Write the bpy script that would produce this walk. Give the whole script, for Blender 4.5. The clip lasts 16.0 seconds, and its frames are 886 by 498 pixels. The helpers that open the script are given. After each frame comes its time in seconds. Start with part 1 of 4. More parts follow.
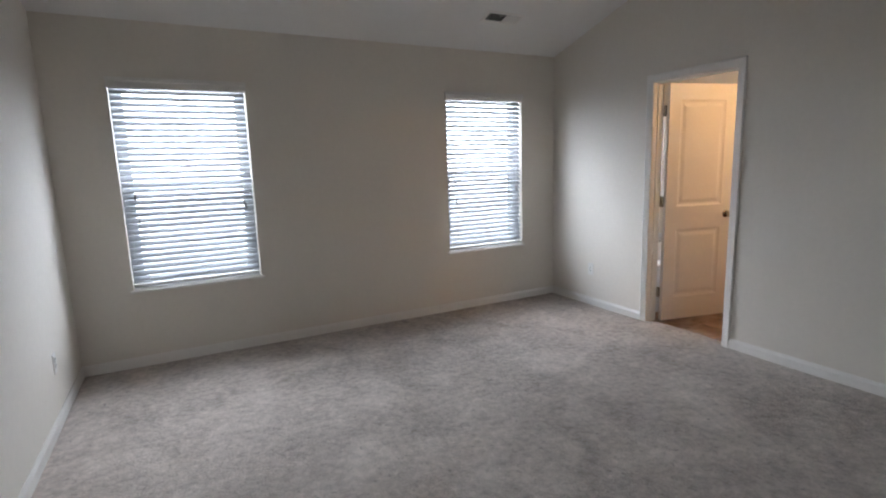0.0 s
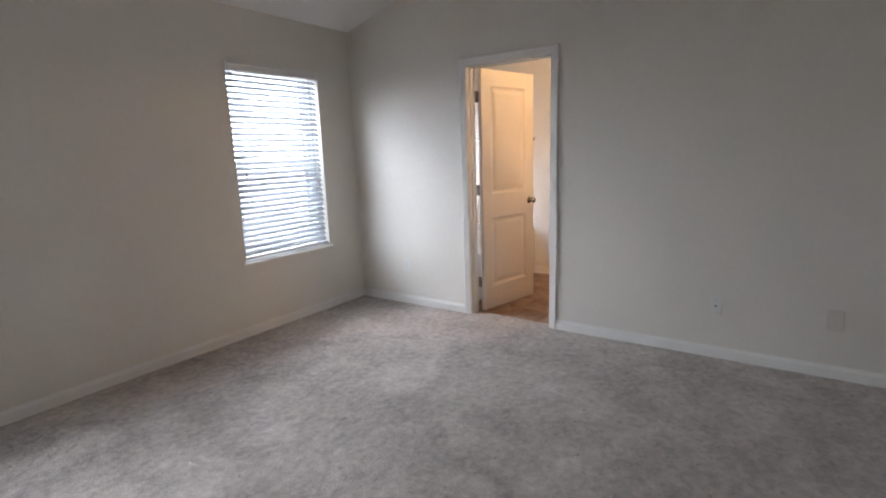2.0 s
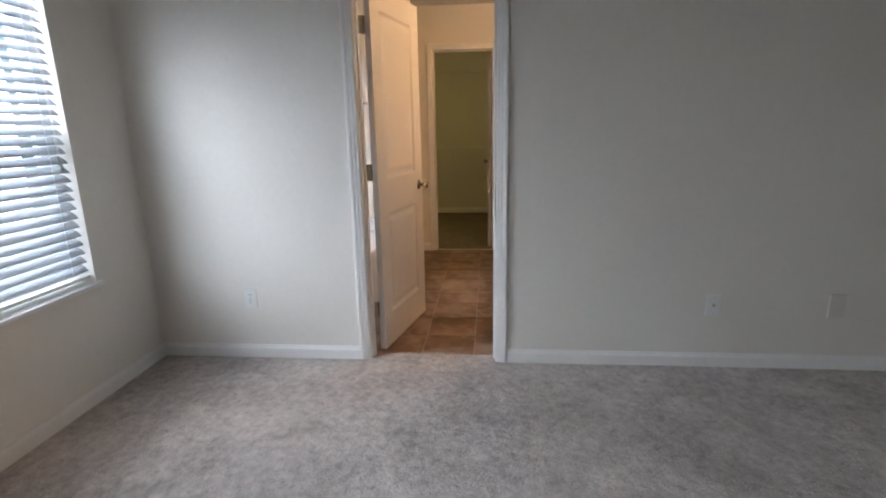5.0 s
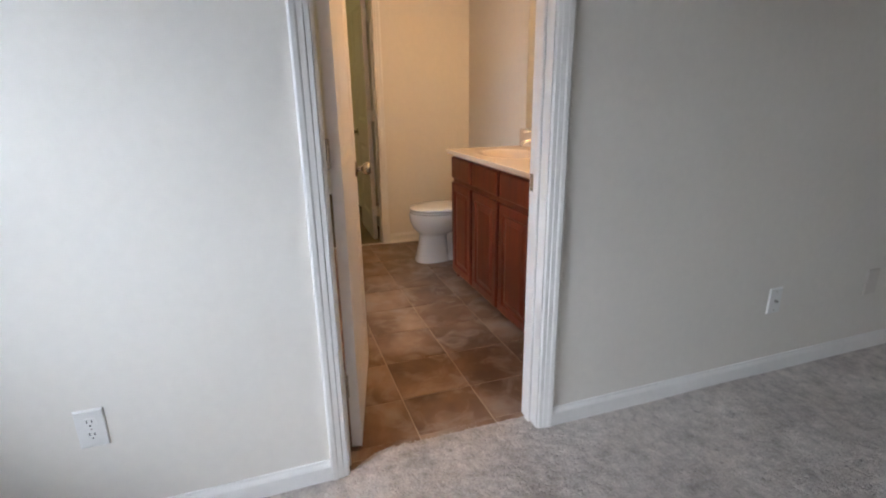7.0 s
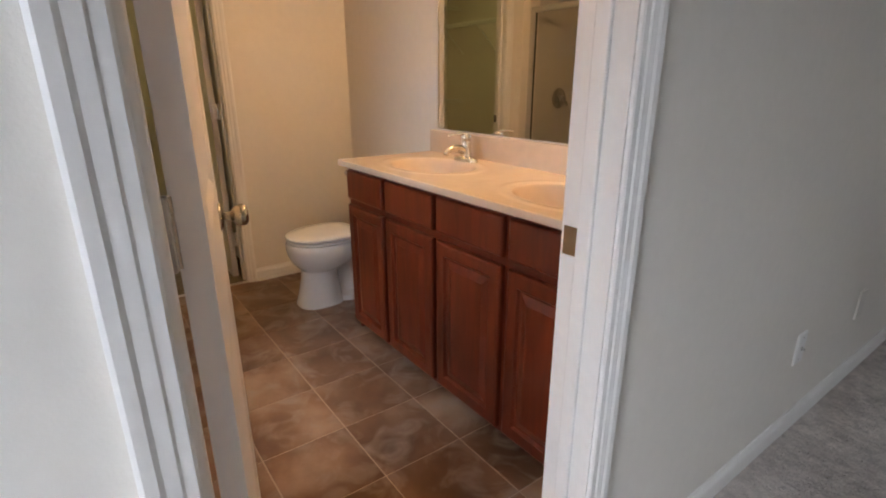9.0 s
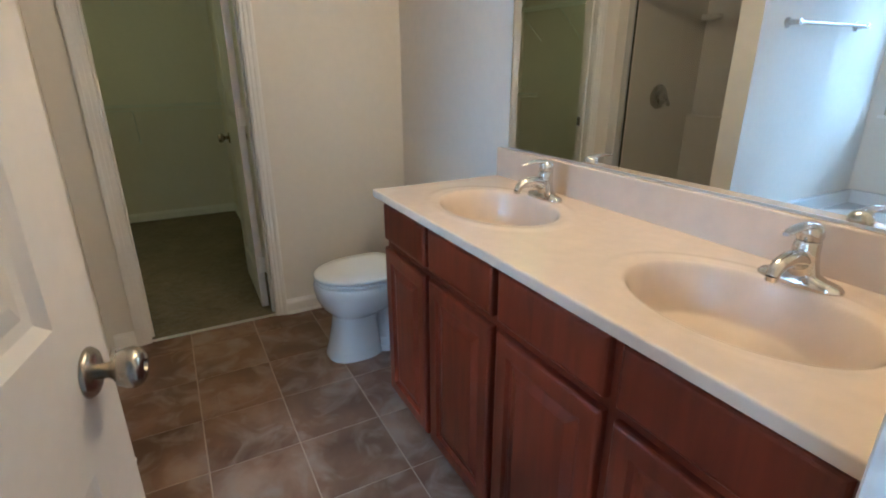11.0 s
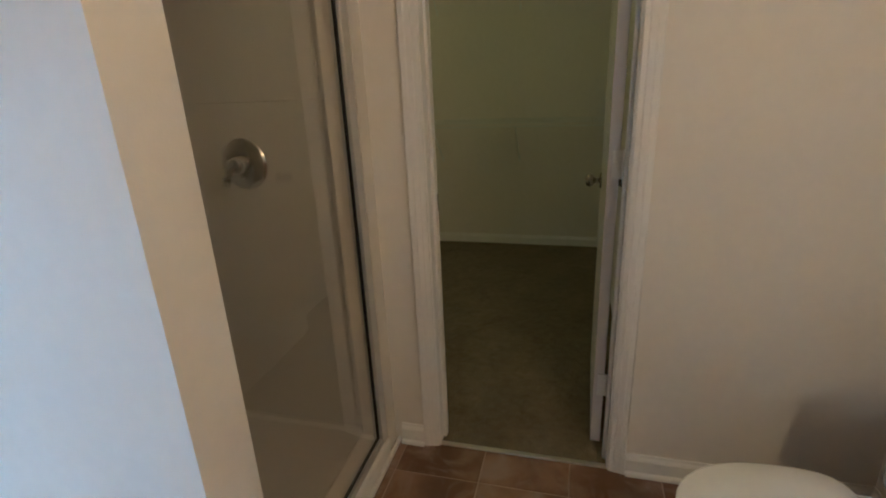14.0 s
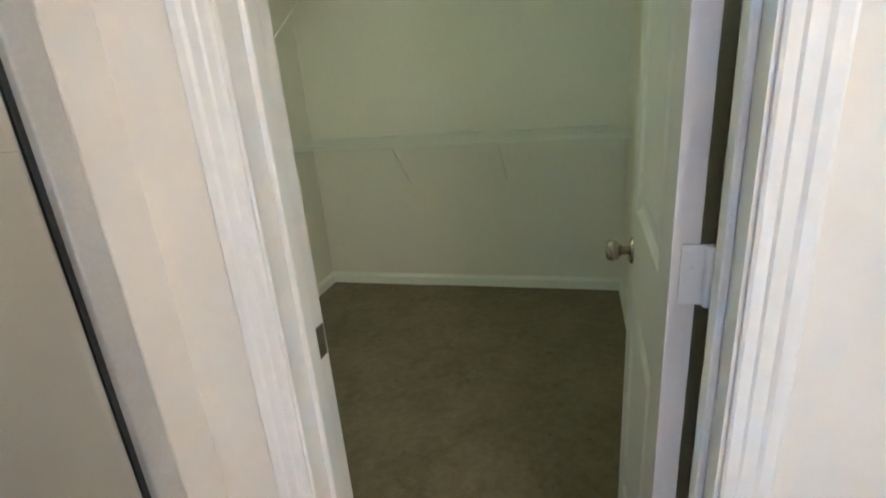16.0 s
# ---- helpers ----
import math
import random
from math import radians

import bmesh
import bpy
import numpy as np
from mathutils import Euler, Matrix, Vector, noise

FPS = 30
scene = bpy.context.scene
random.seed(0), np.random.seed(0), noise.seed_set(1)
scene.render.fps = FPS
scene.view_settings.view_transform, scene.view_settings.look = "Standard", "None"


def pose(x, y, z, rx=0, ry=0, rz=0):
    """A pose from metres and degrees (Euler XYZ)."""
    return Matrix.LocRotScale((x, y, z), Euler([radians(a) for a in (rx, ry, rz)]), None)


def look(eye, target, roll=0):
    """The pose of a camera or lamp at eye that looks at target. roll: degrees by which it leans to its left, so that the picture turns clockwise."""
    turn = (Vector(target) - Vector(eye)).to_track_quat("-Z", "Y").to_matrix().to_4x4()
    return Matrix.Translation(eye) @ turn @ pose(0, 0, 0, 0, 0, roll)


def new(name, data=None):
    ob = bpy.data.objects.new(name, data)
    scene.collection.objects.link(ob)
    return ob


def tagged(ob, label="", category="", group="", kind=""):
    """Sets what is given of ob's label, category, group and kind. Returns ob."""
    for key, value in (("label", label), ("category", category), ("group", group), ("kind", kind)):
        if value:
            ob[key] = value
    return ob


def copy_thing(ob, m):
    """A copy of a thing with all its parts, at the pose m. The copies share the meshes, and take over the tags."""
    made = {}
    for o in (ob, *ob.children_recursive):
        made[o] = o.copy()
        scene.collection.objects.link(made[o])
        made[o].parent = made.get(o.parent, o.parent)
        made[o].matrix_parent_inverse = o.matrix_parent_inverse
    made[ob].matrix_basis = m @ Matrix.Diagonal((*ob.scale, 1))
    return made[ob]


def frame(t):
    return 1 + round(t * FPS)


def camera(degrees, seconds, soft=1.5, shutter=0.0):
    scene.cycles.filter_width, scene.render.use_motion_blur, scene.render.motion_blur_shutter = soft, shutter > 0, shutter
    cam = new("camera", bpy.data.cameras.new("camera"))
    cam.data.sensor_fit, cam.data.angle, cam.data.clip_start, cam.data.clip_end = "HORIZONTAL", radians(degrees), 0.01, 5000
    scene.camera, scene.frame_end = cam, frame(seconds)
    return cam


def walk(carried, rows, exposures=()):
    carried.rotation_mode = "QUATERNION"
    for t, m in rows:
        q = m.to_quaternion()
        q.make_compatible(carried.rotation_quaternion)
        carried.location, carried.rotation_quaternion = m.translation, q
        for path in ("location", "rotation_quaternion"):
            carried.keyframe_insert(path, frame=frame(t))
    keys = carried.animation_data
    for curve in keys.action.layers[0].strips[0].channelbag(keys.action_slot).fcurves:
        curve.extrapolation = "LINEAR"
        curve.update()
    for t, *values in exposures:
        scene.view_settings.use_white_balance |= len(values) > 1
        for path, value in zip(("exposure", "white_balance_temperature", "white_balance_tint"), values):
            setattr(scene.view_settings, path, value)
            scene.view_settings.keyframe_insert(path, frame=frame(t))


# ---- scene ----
cam = camera(82.7, 16.0, soft=2.0)
PATH = [
    (0, (-3.535, -4.24, 1.425), (-2.630, -2.488, 1.096), -1.8),
    (0.5, (-3.605, -4.07, 1.427), (-2.526, -2.420, 1.089), -1.4),
    (1, (-3.68, -3.893, 1.406), (-2.332, -2.458, 1.054), -1.4),
    (1.5, (-3.625, -3.696, 1.396), (-2.119, -2.435, 1.022), -2.1),
    (2, (-3.535, -3.442, 1.388), (-1.925, -2.318, 1.007), -2.0),
    (2.5, (-3.496, -3.14, 1.346), (-1.751, -2.245, 0.956), -2.4),
    (3, (-3.373, -2.894, 1.313), (-1.552, -2.189, 0.88), -2.5),
    (3.5, (-3.225, -2.599, 1.33), (-1.365, -2.013, 0.885), -1.8),
    (4, (-3.103, -2.302, 1.336), (-1.197, -1.911, 0.874), -2.3),
    (4.2, (-3.034, -2.227, 1.329), (-1.115, -1.905, 0.866), -2.1),
    (6.3, (-1.788, -1.374, 1.249), (0.127, -1.594, 0.716), 0.6),
    (6.5, (-1.68, -1.281, 1.245), (0.209, -1.653, 0.704), 0.7),
    (7, (-1.429, -1.112, 1.228), (0.379, -1.728, 0.635), -0.9),
    (7.5, (-1.13, -1.12, 1.256), (0.626, -1.816, 0.599), -0.7),
    (8, (-0.897, -1.081, 1.213), (0.803, -1.919, 0.575), 0.2),
    (8.5, (-0.686, -1.08, 1.225), (0.871, -2.163, 0.59), -0.3),
    (8.7, (-0.618, -1.123, 1.221), (0.914, -2.242, 0.59), -0.1),
    (10.8, (-0.008, -1.547, 1.289), (1.573, -2.575, 0.62), -0.0),
    (11, (0.023, -1.593, 1.287), (1.68, -2.484, 0.608), -0.2),
    (11.2, (0.077, -1.614, 1.289), (1.793, -2.375, 0.599), -0.8),
    (11.5, (0.204, -1.655, 1.288), (2.047, -2.087, 0.644), -2.1),
    (12, (0.409, -1.655, 1.286), (2.293, -1.894, 0.657), -2.5),
    (12.5, (0.618, -1.748, 1.284), (2.505, -1.567, 0.649), -3.0),
    (13, (0.793, -1.797, 1.285), (2.63, -1.37, 0.62), -1.8),
    (13.5, (0.968, -1.832, 1.315), (2.795, -1.325, 0.680), -2.0),
    (14, (1.142, -1.817, 1.345), (2.963, -1.317, 0.688), -2.6),
    (14.5, (1.39, -1.854, 1.316), (3.215, -1.32, 0.697), -3.0),
    (15, (1.604, -1.824, 1.323), (3.416, -1.275, 0.679), -2.9),
    (15.5, (1.853, -1.768, 1.35), (3.666, -1.243, 0.689), -3.7),
    (16, (2.071, -1.779, 1.347), (3.891, -1.275, 0.687), -4.6),
]
EXPOSURES = [(0, 0.06, 6500, 10), (1, -0.02, 6550, 11), (2, 0.3, 6450, 11), (2.5, 0.28, 6450, 10), (3.5, 0.15, 6350, 9), (4.2, 0.08, 6250, 9), (6.4, 0.22, 6300, 10), (7.3, 0.32, 6250, 9), (8.7, 0.2, 6600, 12), (10.8, 0.18, 4450, -5), (11.5, 0.26, 4220, -6), (12.0, 0.14, 4030, -9), (12.5, -0.1, 3850, -9), (13.0, -0.38, 4100, -7), (13.5, -0.40, 4720, -3), (14, -0.15, 4700, -2), (14.5, 0.47, 4480, 0), (15.0, 1.0, 4170, -1), (15.5, 1.38, 3870, -2), (16, 1.4, 3840, -2)]
walk(cam, [(t, look(e, g, r)) for t, e, g, r in PATH], EXPOSURES)

# ---- world and lamps ----
world = bpy.data.worlds.new("sky")
scene.world = world
world.use_nodes = True
wn = world.node_tree.nodes
sky = wn.new("ShaderNodeTexSky")
sky.sky_type = "NISHITA"
sky.sun_disc = False
sky.sun_elevation = radians(48)
sky.sun_rotation = radians(200)
world.node_tree.links.new(sky.outputs[0], wn["Background"].inputs[0])
wn["Background"].inputs[1].default_value = 0.1
sun_data = bpy.data.lights.new("sun", "SUN")
sun_data.energy, sun_data.angle, sun_data.color = 1.2, radians(12), (1.0, 0.96, 0.9)
sun = new("sun", sun_data)
sun.matrix_world = look((-3, -10, 14), (0, 0, 0))


def area_lamp(name, m, w, h, watts, color):
    d = bpy.data.lights.new(name, "AREA")
    d.shape, d.size, d.size_y, d.energy, d.color = "RECTANGLE", w, h, watts, color
    o = new(name, d)
    o.matrix_world = m
    return o


DAY = (0.765, 0.855, 1.0)
WARM = (1.0, 0.605, 0.285)
# windows of the north wall: x0, x1, z0, z1
WINDOWS = [(-3.903, -3.010, 0.587, 2.08), (-1.272, -0.410, 0.587, 2.08), (0.65, 1.55, 1.0, 2.06)]
WATTS = (78, 90, 68)
for (wx0, wx1, wz0, wz1), watts in zip(WINDOWS, WATTS):
    area_lamp("window_daylight", look(((wx0 + wx1) / 2, 0.26, (wz0 + wz1) / 2), ((wx0 + wx1) / 2, -1, (wz0 + wz1) / 2)),
              wx1 - wx0, wz1 - wz0, watts, DAY)


# ---- materials ----
def material(name, base, rough=0.5, metal=0.0, var=0.06, scale=3.0, fine=60.0, bump=0.0, bump_scale=300.0, tint=None, per_piece=0.0, spec=0.5, coat=0.0):
    """A painted or plain surface: base colour varied at two scales, with fine relief."""
    m = bpy.data.materials.new(name)
    m.use_nodes = True
    nt = m.node_tree
    b = nt.nodes["Principled BSDF"]
    b.inputs["Metallic"].default_value = metal
    b.inputs["Specular IOR Level"].default_value = spec
    b.inputs["Coat Weight"].default_value = coat
    pos = nt.nodes.new("ShaderNodeNewGeometry")
    big = nt.nodes.new("ShaderNodeTexNoise")
    big.inputs["Scale"].default_value, big.inputs["Detail"].default_value = scale, 4
    small = nt.nodes.new("ShaderNodeTexNoise")
    small.inputs["Scale"].default_value, small.inputs["Detail"].default_value = fine, 3
    for n in (big, small):
        nt.links.new(pos.outputs["Position"], n.inputs["Vector"])
    add = nt.nodes.new("ShaderNodeMath")
    add.operation = "ADD"
    nt.links.new(big.outputs["Fac"], add.inputs[0])
    nt.links.new(small.outputs["Fac"], add.inputs[1])
    fac = add.outputs[0]
    if per_piece:
        info = nt.nodes.new("ShaderNodeObjectInfo")
        mul = nt.nodes.new("ShaderNodeMath")
        mul.operation = "MULTIPLY_ADD"
        mul.inputs[1].default_value, mul.inputs[2].default_value = per_piece, -per_piece / 2
        nt.links.new(info.outputs["Random"], mul.inputs[0])
        add2 = nt.nodes.new("ShaderNodeMath")
        nt.links.new(fac, add2.inputs[0])
        nt.links.new(mul.outputs[0], add2.inputs[1])
        fac = add2.outputs[0]
    ramp = nt.nodes.new("ShaderNodeMapRange")
    ramp.inputs["From Min"].default_value, ramp.inputs["From Max"].default_value = 0.65, 1.35
    nt.links.new(fac, ramp.inputs["Value"])
    mix = nt.nodes.new("ShaderNodeMix")
    mix.data_type = "RGBA"
    dark = [c * (1 - var) for c in base] if tint is None else tint
    light = [min(1, c * (1 + var)) for c in base]
    mix.inputs["A"].default_value, mix.inputs["B"].default_value = (*dark, 1), (*light, 1)
    nt.links.new(ramp.outputs[0], mix.inputs["Factor"])
    nt.links.new(mix.outputs["Result"], b.inputs["Base Color"])
    rr = nt.nodes.new("ShaderNodeMapRange")
    rr.inputs["To Min"].default_value, rr.inputs["To Max"].default_value = rough * 0.85, min(1, rough * 1.15)
    nt.links.new(big.outputs["Fac"], rr.inputs["Value"])
    nt.links.new(rr.outputs[0], b.inputs["Roughness"])
    if bump:
        bn = nt.nodes.new("ShaderNodeTexNoise")
        bn.inputs["Scale"].default_value, bn.inputs["Detail"].default_value = bump_scale, 2
        nt.links.new(pos.outputs["Position"], bn.inputs["Vector"])
        bp = nt.nodes.new("ShaderNodeBump")
        bp.inputs["Strength"].default_value, bp.inputs["Distance"].default_value = bump, 0.002
        nt.links.new(bn.outputs["Fac"], bp.inputs["Height"])
        nt.links.new(bp.outputs[0], b.inputs["Normal"])
    return m


def wood_material(name, dark, light, rough):
    m = bpy.data.materials.new(name)
    m.use_nodes = True
    nt = m.node_tree
    b = nt.nodes["Principled BSDF"]
    pos = nt.nodes.new("ShaderNodeNewGeometry")
    info = nt.nodes.new("ShaderNodeObjectInfo")
    shift = nt.nodes.new("ShaderNodeVectorMath")
    shift.operation = "MULTIPLY_ADD"
    shift.inputs[1].default_value = (7, 5, 3)
    nt.links.new(info.outputs["Random"], shift.inputs[0])
    nt.links.new(pos.outputs["Position"], shift.inputs[2])
    mp = nt.nodes.new("ShaderNodeMapping")
    mp.inputs["Scale"].default_value = (14, 14, 1.6)
    nt.links.new(shift.outputs[0], mp.inputs["Vector"])
    n1 = nt.nodes.new("ShaderNodeTexNoise")
    n1.inputs["Scale"].default_value, n1.inputs["Detail"].default_value, n1.inputs["Distortion"].default_value = 2.2, 8, 0.6
    nt.links.new(mp.outputs[0], n1.inputs["Vector"])
    n2 = nt.nodes.new("ShaderNodeTexNoise")
    n2.inputs["Scale"].default_value = 2.0
    nt.links.new(shift.outputs[0], n2.inputs["Vector"])
    add = nt.nodes.new("ShaderNodeMath")
    nt.links.new(n1.outputs["Fac"], add.inputs[0])
    nt.links.new(n2.outputs["Fac"], add.inputs[1])
    rng = nt.nodes.new("ShaderNodeMapRange")
    rng.inputs["From Min"].default_value, rng.inputs["From Max"].default_value = 0.7, 1.35
    nt.links.new(add.outputs[0], rng.inputs["Value"])
    mix = nt.nodes.new("ShaderNodeMix")
    mix.data_type = "RGBA"
    mix.inputs["A"].default_value, mix.inputs["B"].default_value = (*dark, 1), (*light, 1)
    nt.links.new(rng.outputs[0], mix.inputs["Factor"])
    nt.links.new(mix.outputs["Result"], b.inputs["Base Color"])
    b.inputs["Roughness"].default_value = rough
    bp = nt.nodes.new("ShaderNodeBump")
    bp.inputs["Strength"].default_value, bp.inputs["Distance"].default_value = 0.12, 0.001
    nt.links.new(n1.outputs["Fac"], bp.inputs["Height"])
    nt.links.new(bp.outputs[0], b.inputs["Normal"])
    return m


def carpet_material(name, dark, light):
    """Cut-pile carpet: brushed patches, tuft mottling, and a rough pile."""
    m = bpy.data.materials.new(name)
    m.use_nodes = True
    nt = m.node_tree
    b = nt.nodes["Principled BSDF"]
    b.inputs["Roughness"].default_value = 1.0
    b.inputs["Specular IOR Level"].default_value = 0.05
    b.inputs["Sheen Weight"].default_value = 0.15
    pos = nt.nodes.new("ShaderNodeNewGeometry")
    total = None
    for sc, det, weight, dist in ((1.1, 3, 0.85, 0.9), (4.2, 4, 0.95, 0.7), (24.0, 4, 0.95, 0.3), (95.0, 3, 0.5, 0.0)):
        n = nt.nodes.new("ShaderNodeTexNoise")
        n.inputs["Scale"].default_value, n.inputs["Detail"].default_value, n.inputs["Distortion"].default_value = sc, det, dist
        nt.links.new(pos.outputs["Position"], n.inputs["Vector"])
        w = nt.nodes.new("ShaderNodeMath")
        w.operation = "MULTIPLY_ADD"
        w.inputs[1].default_value, w.inputs[2].default_value = weight, 0
        nt.links.new(n.outputs["Fac"], w.inputs[0])
        if total is not None:
            nt.links.new(total, w.inputs[2])
        total = w.outputs[0]
    rng = nt.nodes.new("ShaderNodeMapRange")
    rng.inputs["From Min"].default_value, rng.inputs["From Max"].default_value = 1.24, 2.06
    nt.links.new(total, rng.inputs["Value"])
    mix = nt.nodes.new("ShaderNodeMix")
    mix.data_type = "RGBA"
    mix.inputs["A"].default_value, mix.inputs["B"].default_value = (*dark, 1), (*light, 1)
    nt.links.new(rng.outputs[0], mix.inputs["Factor"])
    dent = nt.nodes.new("ShaderNodeTexNoise")
    dent.inputs["Scale"].default_value, dent.inputs["Detail"].default_value, dent.inputs["Distortion"].default_value = 27, 3, 0.4
    nt.links.new(pos.outputs["Position"], dent.inputs["Vector"])
    mask = nt.nodes.new("ShaderNodeMapRange")
    mask.inputs["From Min"].default_value, mask.inputs["From Max"].default_value = 0.63, 0.77
    mask.inputs["To Max"].default_value = 0.62
    nt.links.new(dent.outputs["Fac"], mask.inputs["Value"])
    trod = nt.nodes.new("ShaderNodeMix")
    trod.data_type = "RGBA"
    trod.inputs["B"].default_value = (*(0.62 * c for c in dark), 1)
    nt.links.new(mask.outputs[0], trod.inputs["Factor"])
    nt.links.new(mix.outputs["Result"], trod.inputs["A"])
    nt.links.new(trod.outputs["Result"], b.inputs["Base Color"])
    bn = nt.nodes.new("ShaderNodeTexNoise")
    bn.inputs["Scale"].default_value, bn.inputs["Detail"].default_value = 130, 4
    nt.links.new(pos.outputs["Position"], bn.inputs["Vector"])
    bp = nt.nodes.new("ShaderNodeBump")
    bp.inputs["Strength"].default_value, bp.inputs["Distance"].default_value = 0.8, 0.006
    nt.links.new(bn.outputs["Fac"], bp.inputs["Height"])
    clump = nt.nodes.new("ShaderNodeTexNoise")
    clump.inputs["Scale"].default_value, clump.inputs["Detail"].default_value, clump.inputs["Distortion"].default_value = 21, 3, 0.6
    nt.links.new(pos.outputs["Position"], clump.inputs["Vector"])
    bc = nt.nodes.new("ShaderNodeBump")
    bc.inputs["Strength"].default_value, bc.inputs["Distance"].default_value = 0.6, 0.018
    nt.links.new(clump.outputs["Fac"], bc.inputs["Height"])
    nt.links.new(bp.outputs[0], bc.inputs["Normal"])
    nt.links.new(bc.outputs[0], b.inputs["Normal"])
    return m


def slate_material(name):
    """Slate-look vinyl tile: cloudy brown and grey, with pale drifts; each tile differs."""
    m = bpy.data.materials.new(name)
    m.use_nodes = True
    nt = m.node_tree
    b = nt.nodes["Principled BSDF"]
    pos = nt.nodes.new("ShaderNodeNewGeometry")
    info = nt.nodes.new("ShaderNodeObjectInfo")
    shift = nt.nodes.new("ShaderNodeVectorMath")
    shift.operation = "MULTIPLY_ADD"
    shift.inputs[1].default_value = (31, 17, 9)
    nt.links.new(info.outputs["Random"], shift.inputs[0])
    nt.links.new(pos.outputs["Position"], shift.inputs[2])
    n1 = nt.nodes.new("ShaderNodeTexNoise")
    n1.inputs["Scale"].default_value, n1.inputs["Detail"].default_value, n1.inputs["Distortion"].default_value = 3.6, 6, 0.2
    n2 = nt.nodes.new("ShaderNodeTexNoise")
    n2.inputs["Scale"].default_value, n2.inputs["Detail"].default_value, n2.inputs["Distortion"].default_value = 7, 8, 1.3
    for n in (n1, n2):
        nt.links.new(shift.outputs[0], n.inputs["Vector"])
    ramp = nt.nodes.new("ShaderNodeValToRGB")
    e = ramp.color_ramp.elements
    e[0].position, e[0].color = 0.30, (0.105, 0.049, 0.024, 1)
    e[1].position, e[1].color = 0.70, (0.36, 0.240, 0.160, 1)
    k = ramp.color_ramp.elements.new(0.5)
    k.color = (0.195, 0.104, 0.058, 1)
    nt.links.new(n1.outputs["Fac"], ramp.inputs["Fac"])
    rng = nt.nodes.new("ShaderNodeMapRange")
    rng.inputs["From Min"].default_value, rng.inputs["From Max"].default_value = 0.48, 0.70
    rng.inputs["To Max"].default_value = 0.7
    nt.links.new(n2.outputs["Fac"], rng.inputs["Value"])
    mix = nt.nodes.new("ShaderNodeMix")
    mix.data_type = "RGBA"
    mix.inputs["B"].default_value = (0.33, 0.262, 0.210, 1)
    nt.links.new(rng.outputs[0], mix.inputs["Factor"])
    nt.links.new(ramp.outputs[0], mix.inputs["A"])
    nt.links.new(mix.outputs["Result"], b.inputs["Base Color"])
    b.inputs["Roughness"].default_value = 0.34
    bp = nt.nodes.new("ShaderNodeBump")
    bp.inputs["Strength"].default_value, bp.inputs["Distance"].default_value = 0.25, 0.002
    nt.links.new(n1.outputs["Fac"], bp.inputs["Height"])
    nt.links.new(bp.outputs[0], b.inputs["Normal"])
    return m


def glass_material(name, color=(1, 1, 1), rough=0.0):
    m = bpy.data.materials.new(name)
    m.use_nodes = True
    b = m.node_tree.nodes["Principled BSDF"]
    b.inputs["Base Color"].default_value = (*color, 1)
    b.inputs["Roughness"].default_value = rough
    b.inputs["IOR"].default_value = 1.45
    b.inputs["Transmission Weight"].default_value = 1.0
    return m


def sheet_material(name, color, through_part, clear=0.0):
    """Thin sheets: light passes partly through, scattered (slats) or straight (insect mesh)."""
    m = bpy.data.materials.new(name)
    m.use_nodes = True
    nt = m.node_tree
    out = nt.nodes["Material Output"]
    d = nt.nodes["Principled BSDF"]
    d.inputs["Base Color"].default_value = (*color, 1)
    d.inputs["Roughness"].default_value = 0.45
    t = nt.nodes.new("ShaderNodeBsdfTransparent" if clear else "ShaderNodeBsdfTranslucent")
    t.inputs[0].default_value = (1, 1, 1, 1) if clear else (*color, 1)
    mix = nt.nodes.new("ShaderNodeMixShader")
    mix.inputs[0].default_value = clear or through_part
    nt.links.new(d.outputs[0], mix.inputs[1])
    nt.links.new(t.outputs[0], mix.inputs[2])
    nt.links.new(mix.outputs[0], out.inputs["Surface"])
    return m


def lamp_material(name, color, strength):
    m = bpy.data.materials.new(name)
    m.use_nodes = True
    b = m.node_tree.nodes["Principled BSDF"]
    b.inputs["Base Color"].default_value = (0.9, 0.9, 0.88, 1)
    b.inputs["Emission Color"].default_value = (*color, 1)
    b.inputs["Emission Strength"].default_value = strength
    return m


PAINT = material("wall_paint", (0.795, 0.742, 0.664), 0.75, var=0.025, scale=1.5, fine=30, bump=0.12, bump_scale=220)
CEILING = material("ceiling_paint", (0.85, 0.835, 0.81), 0.9, var=0.03, scale=2, fine=90, bump=0.5, bump_scale=140)
TRIM = material("trim_paint", (0.86, 0.828, 0.782), 0.35, var=0.03, scale=4, fine=50, bump=0.04, bump_scale=90)
DOOR_PAINT = material("door_paint", (0.75, 0.705, 0.672), 0.42, var=0.03, scale=3, fine=40, bump=0.06, bump_scale=400)
CARPET = carpet_material("carpet", (0.345, 0.298, 0.262), (0.74, 0.655, 0.588))
# same pile as CARPET; the closet floor's dimness is put into these colours
CLOSET_CARPET_DIM = carpet_material("closet_carpet_dim", (0.128, 0.102, 0.059), (0.226, 0.180, 0.112))
GROUT = material("grout", (0.44, 0.34, 0.26), 0.9, var=0.2, scale=12, fine=150, bump=0.3)
SLATE = slate_material("slate_vinyl")
CHERRY = wood_material("cherry_stain", (0.066, 0.0105, 0.0042), (0.178, 0.029, 0.010), 0.30)
# darker copy of CHERRY: the toe recess's shade is put into the colour
CHERRY_SHADED = wood_material("cherry_stain_shaded", (0.06, 0.013, 0.008), (0.13, 0.030, 0.016), 0.4)
MARBLE = material("cultured_marble", (0.64, 0.513, 0.392), 0.20, var=0.05, scale=5, fine=25, spec=0.28)
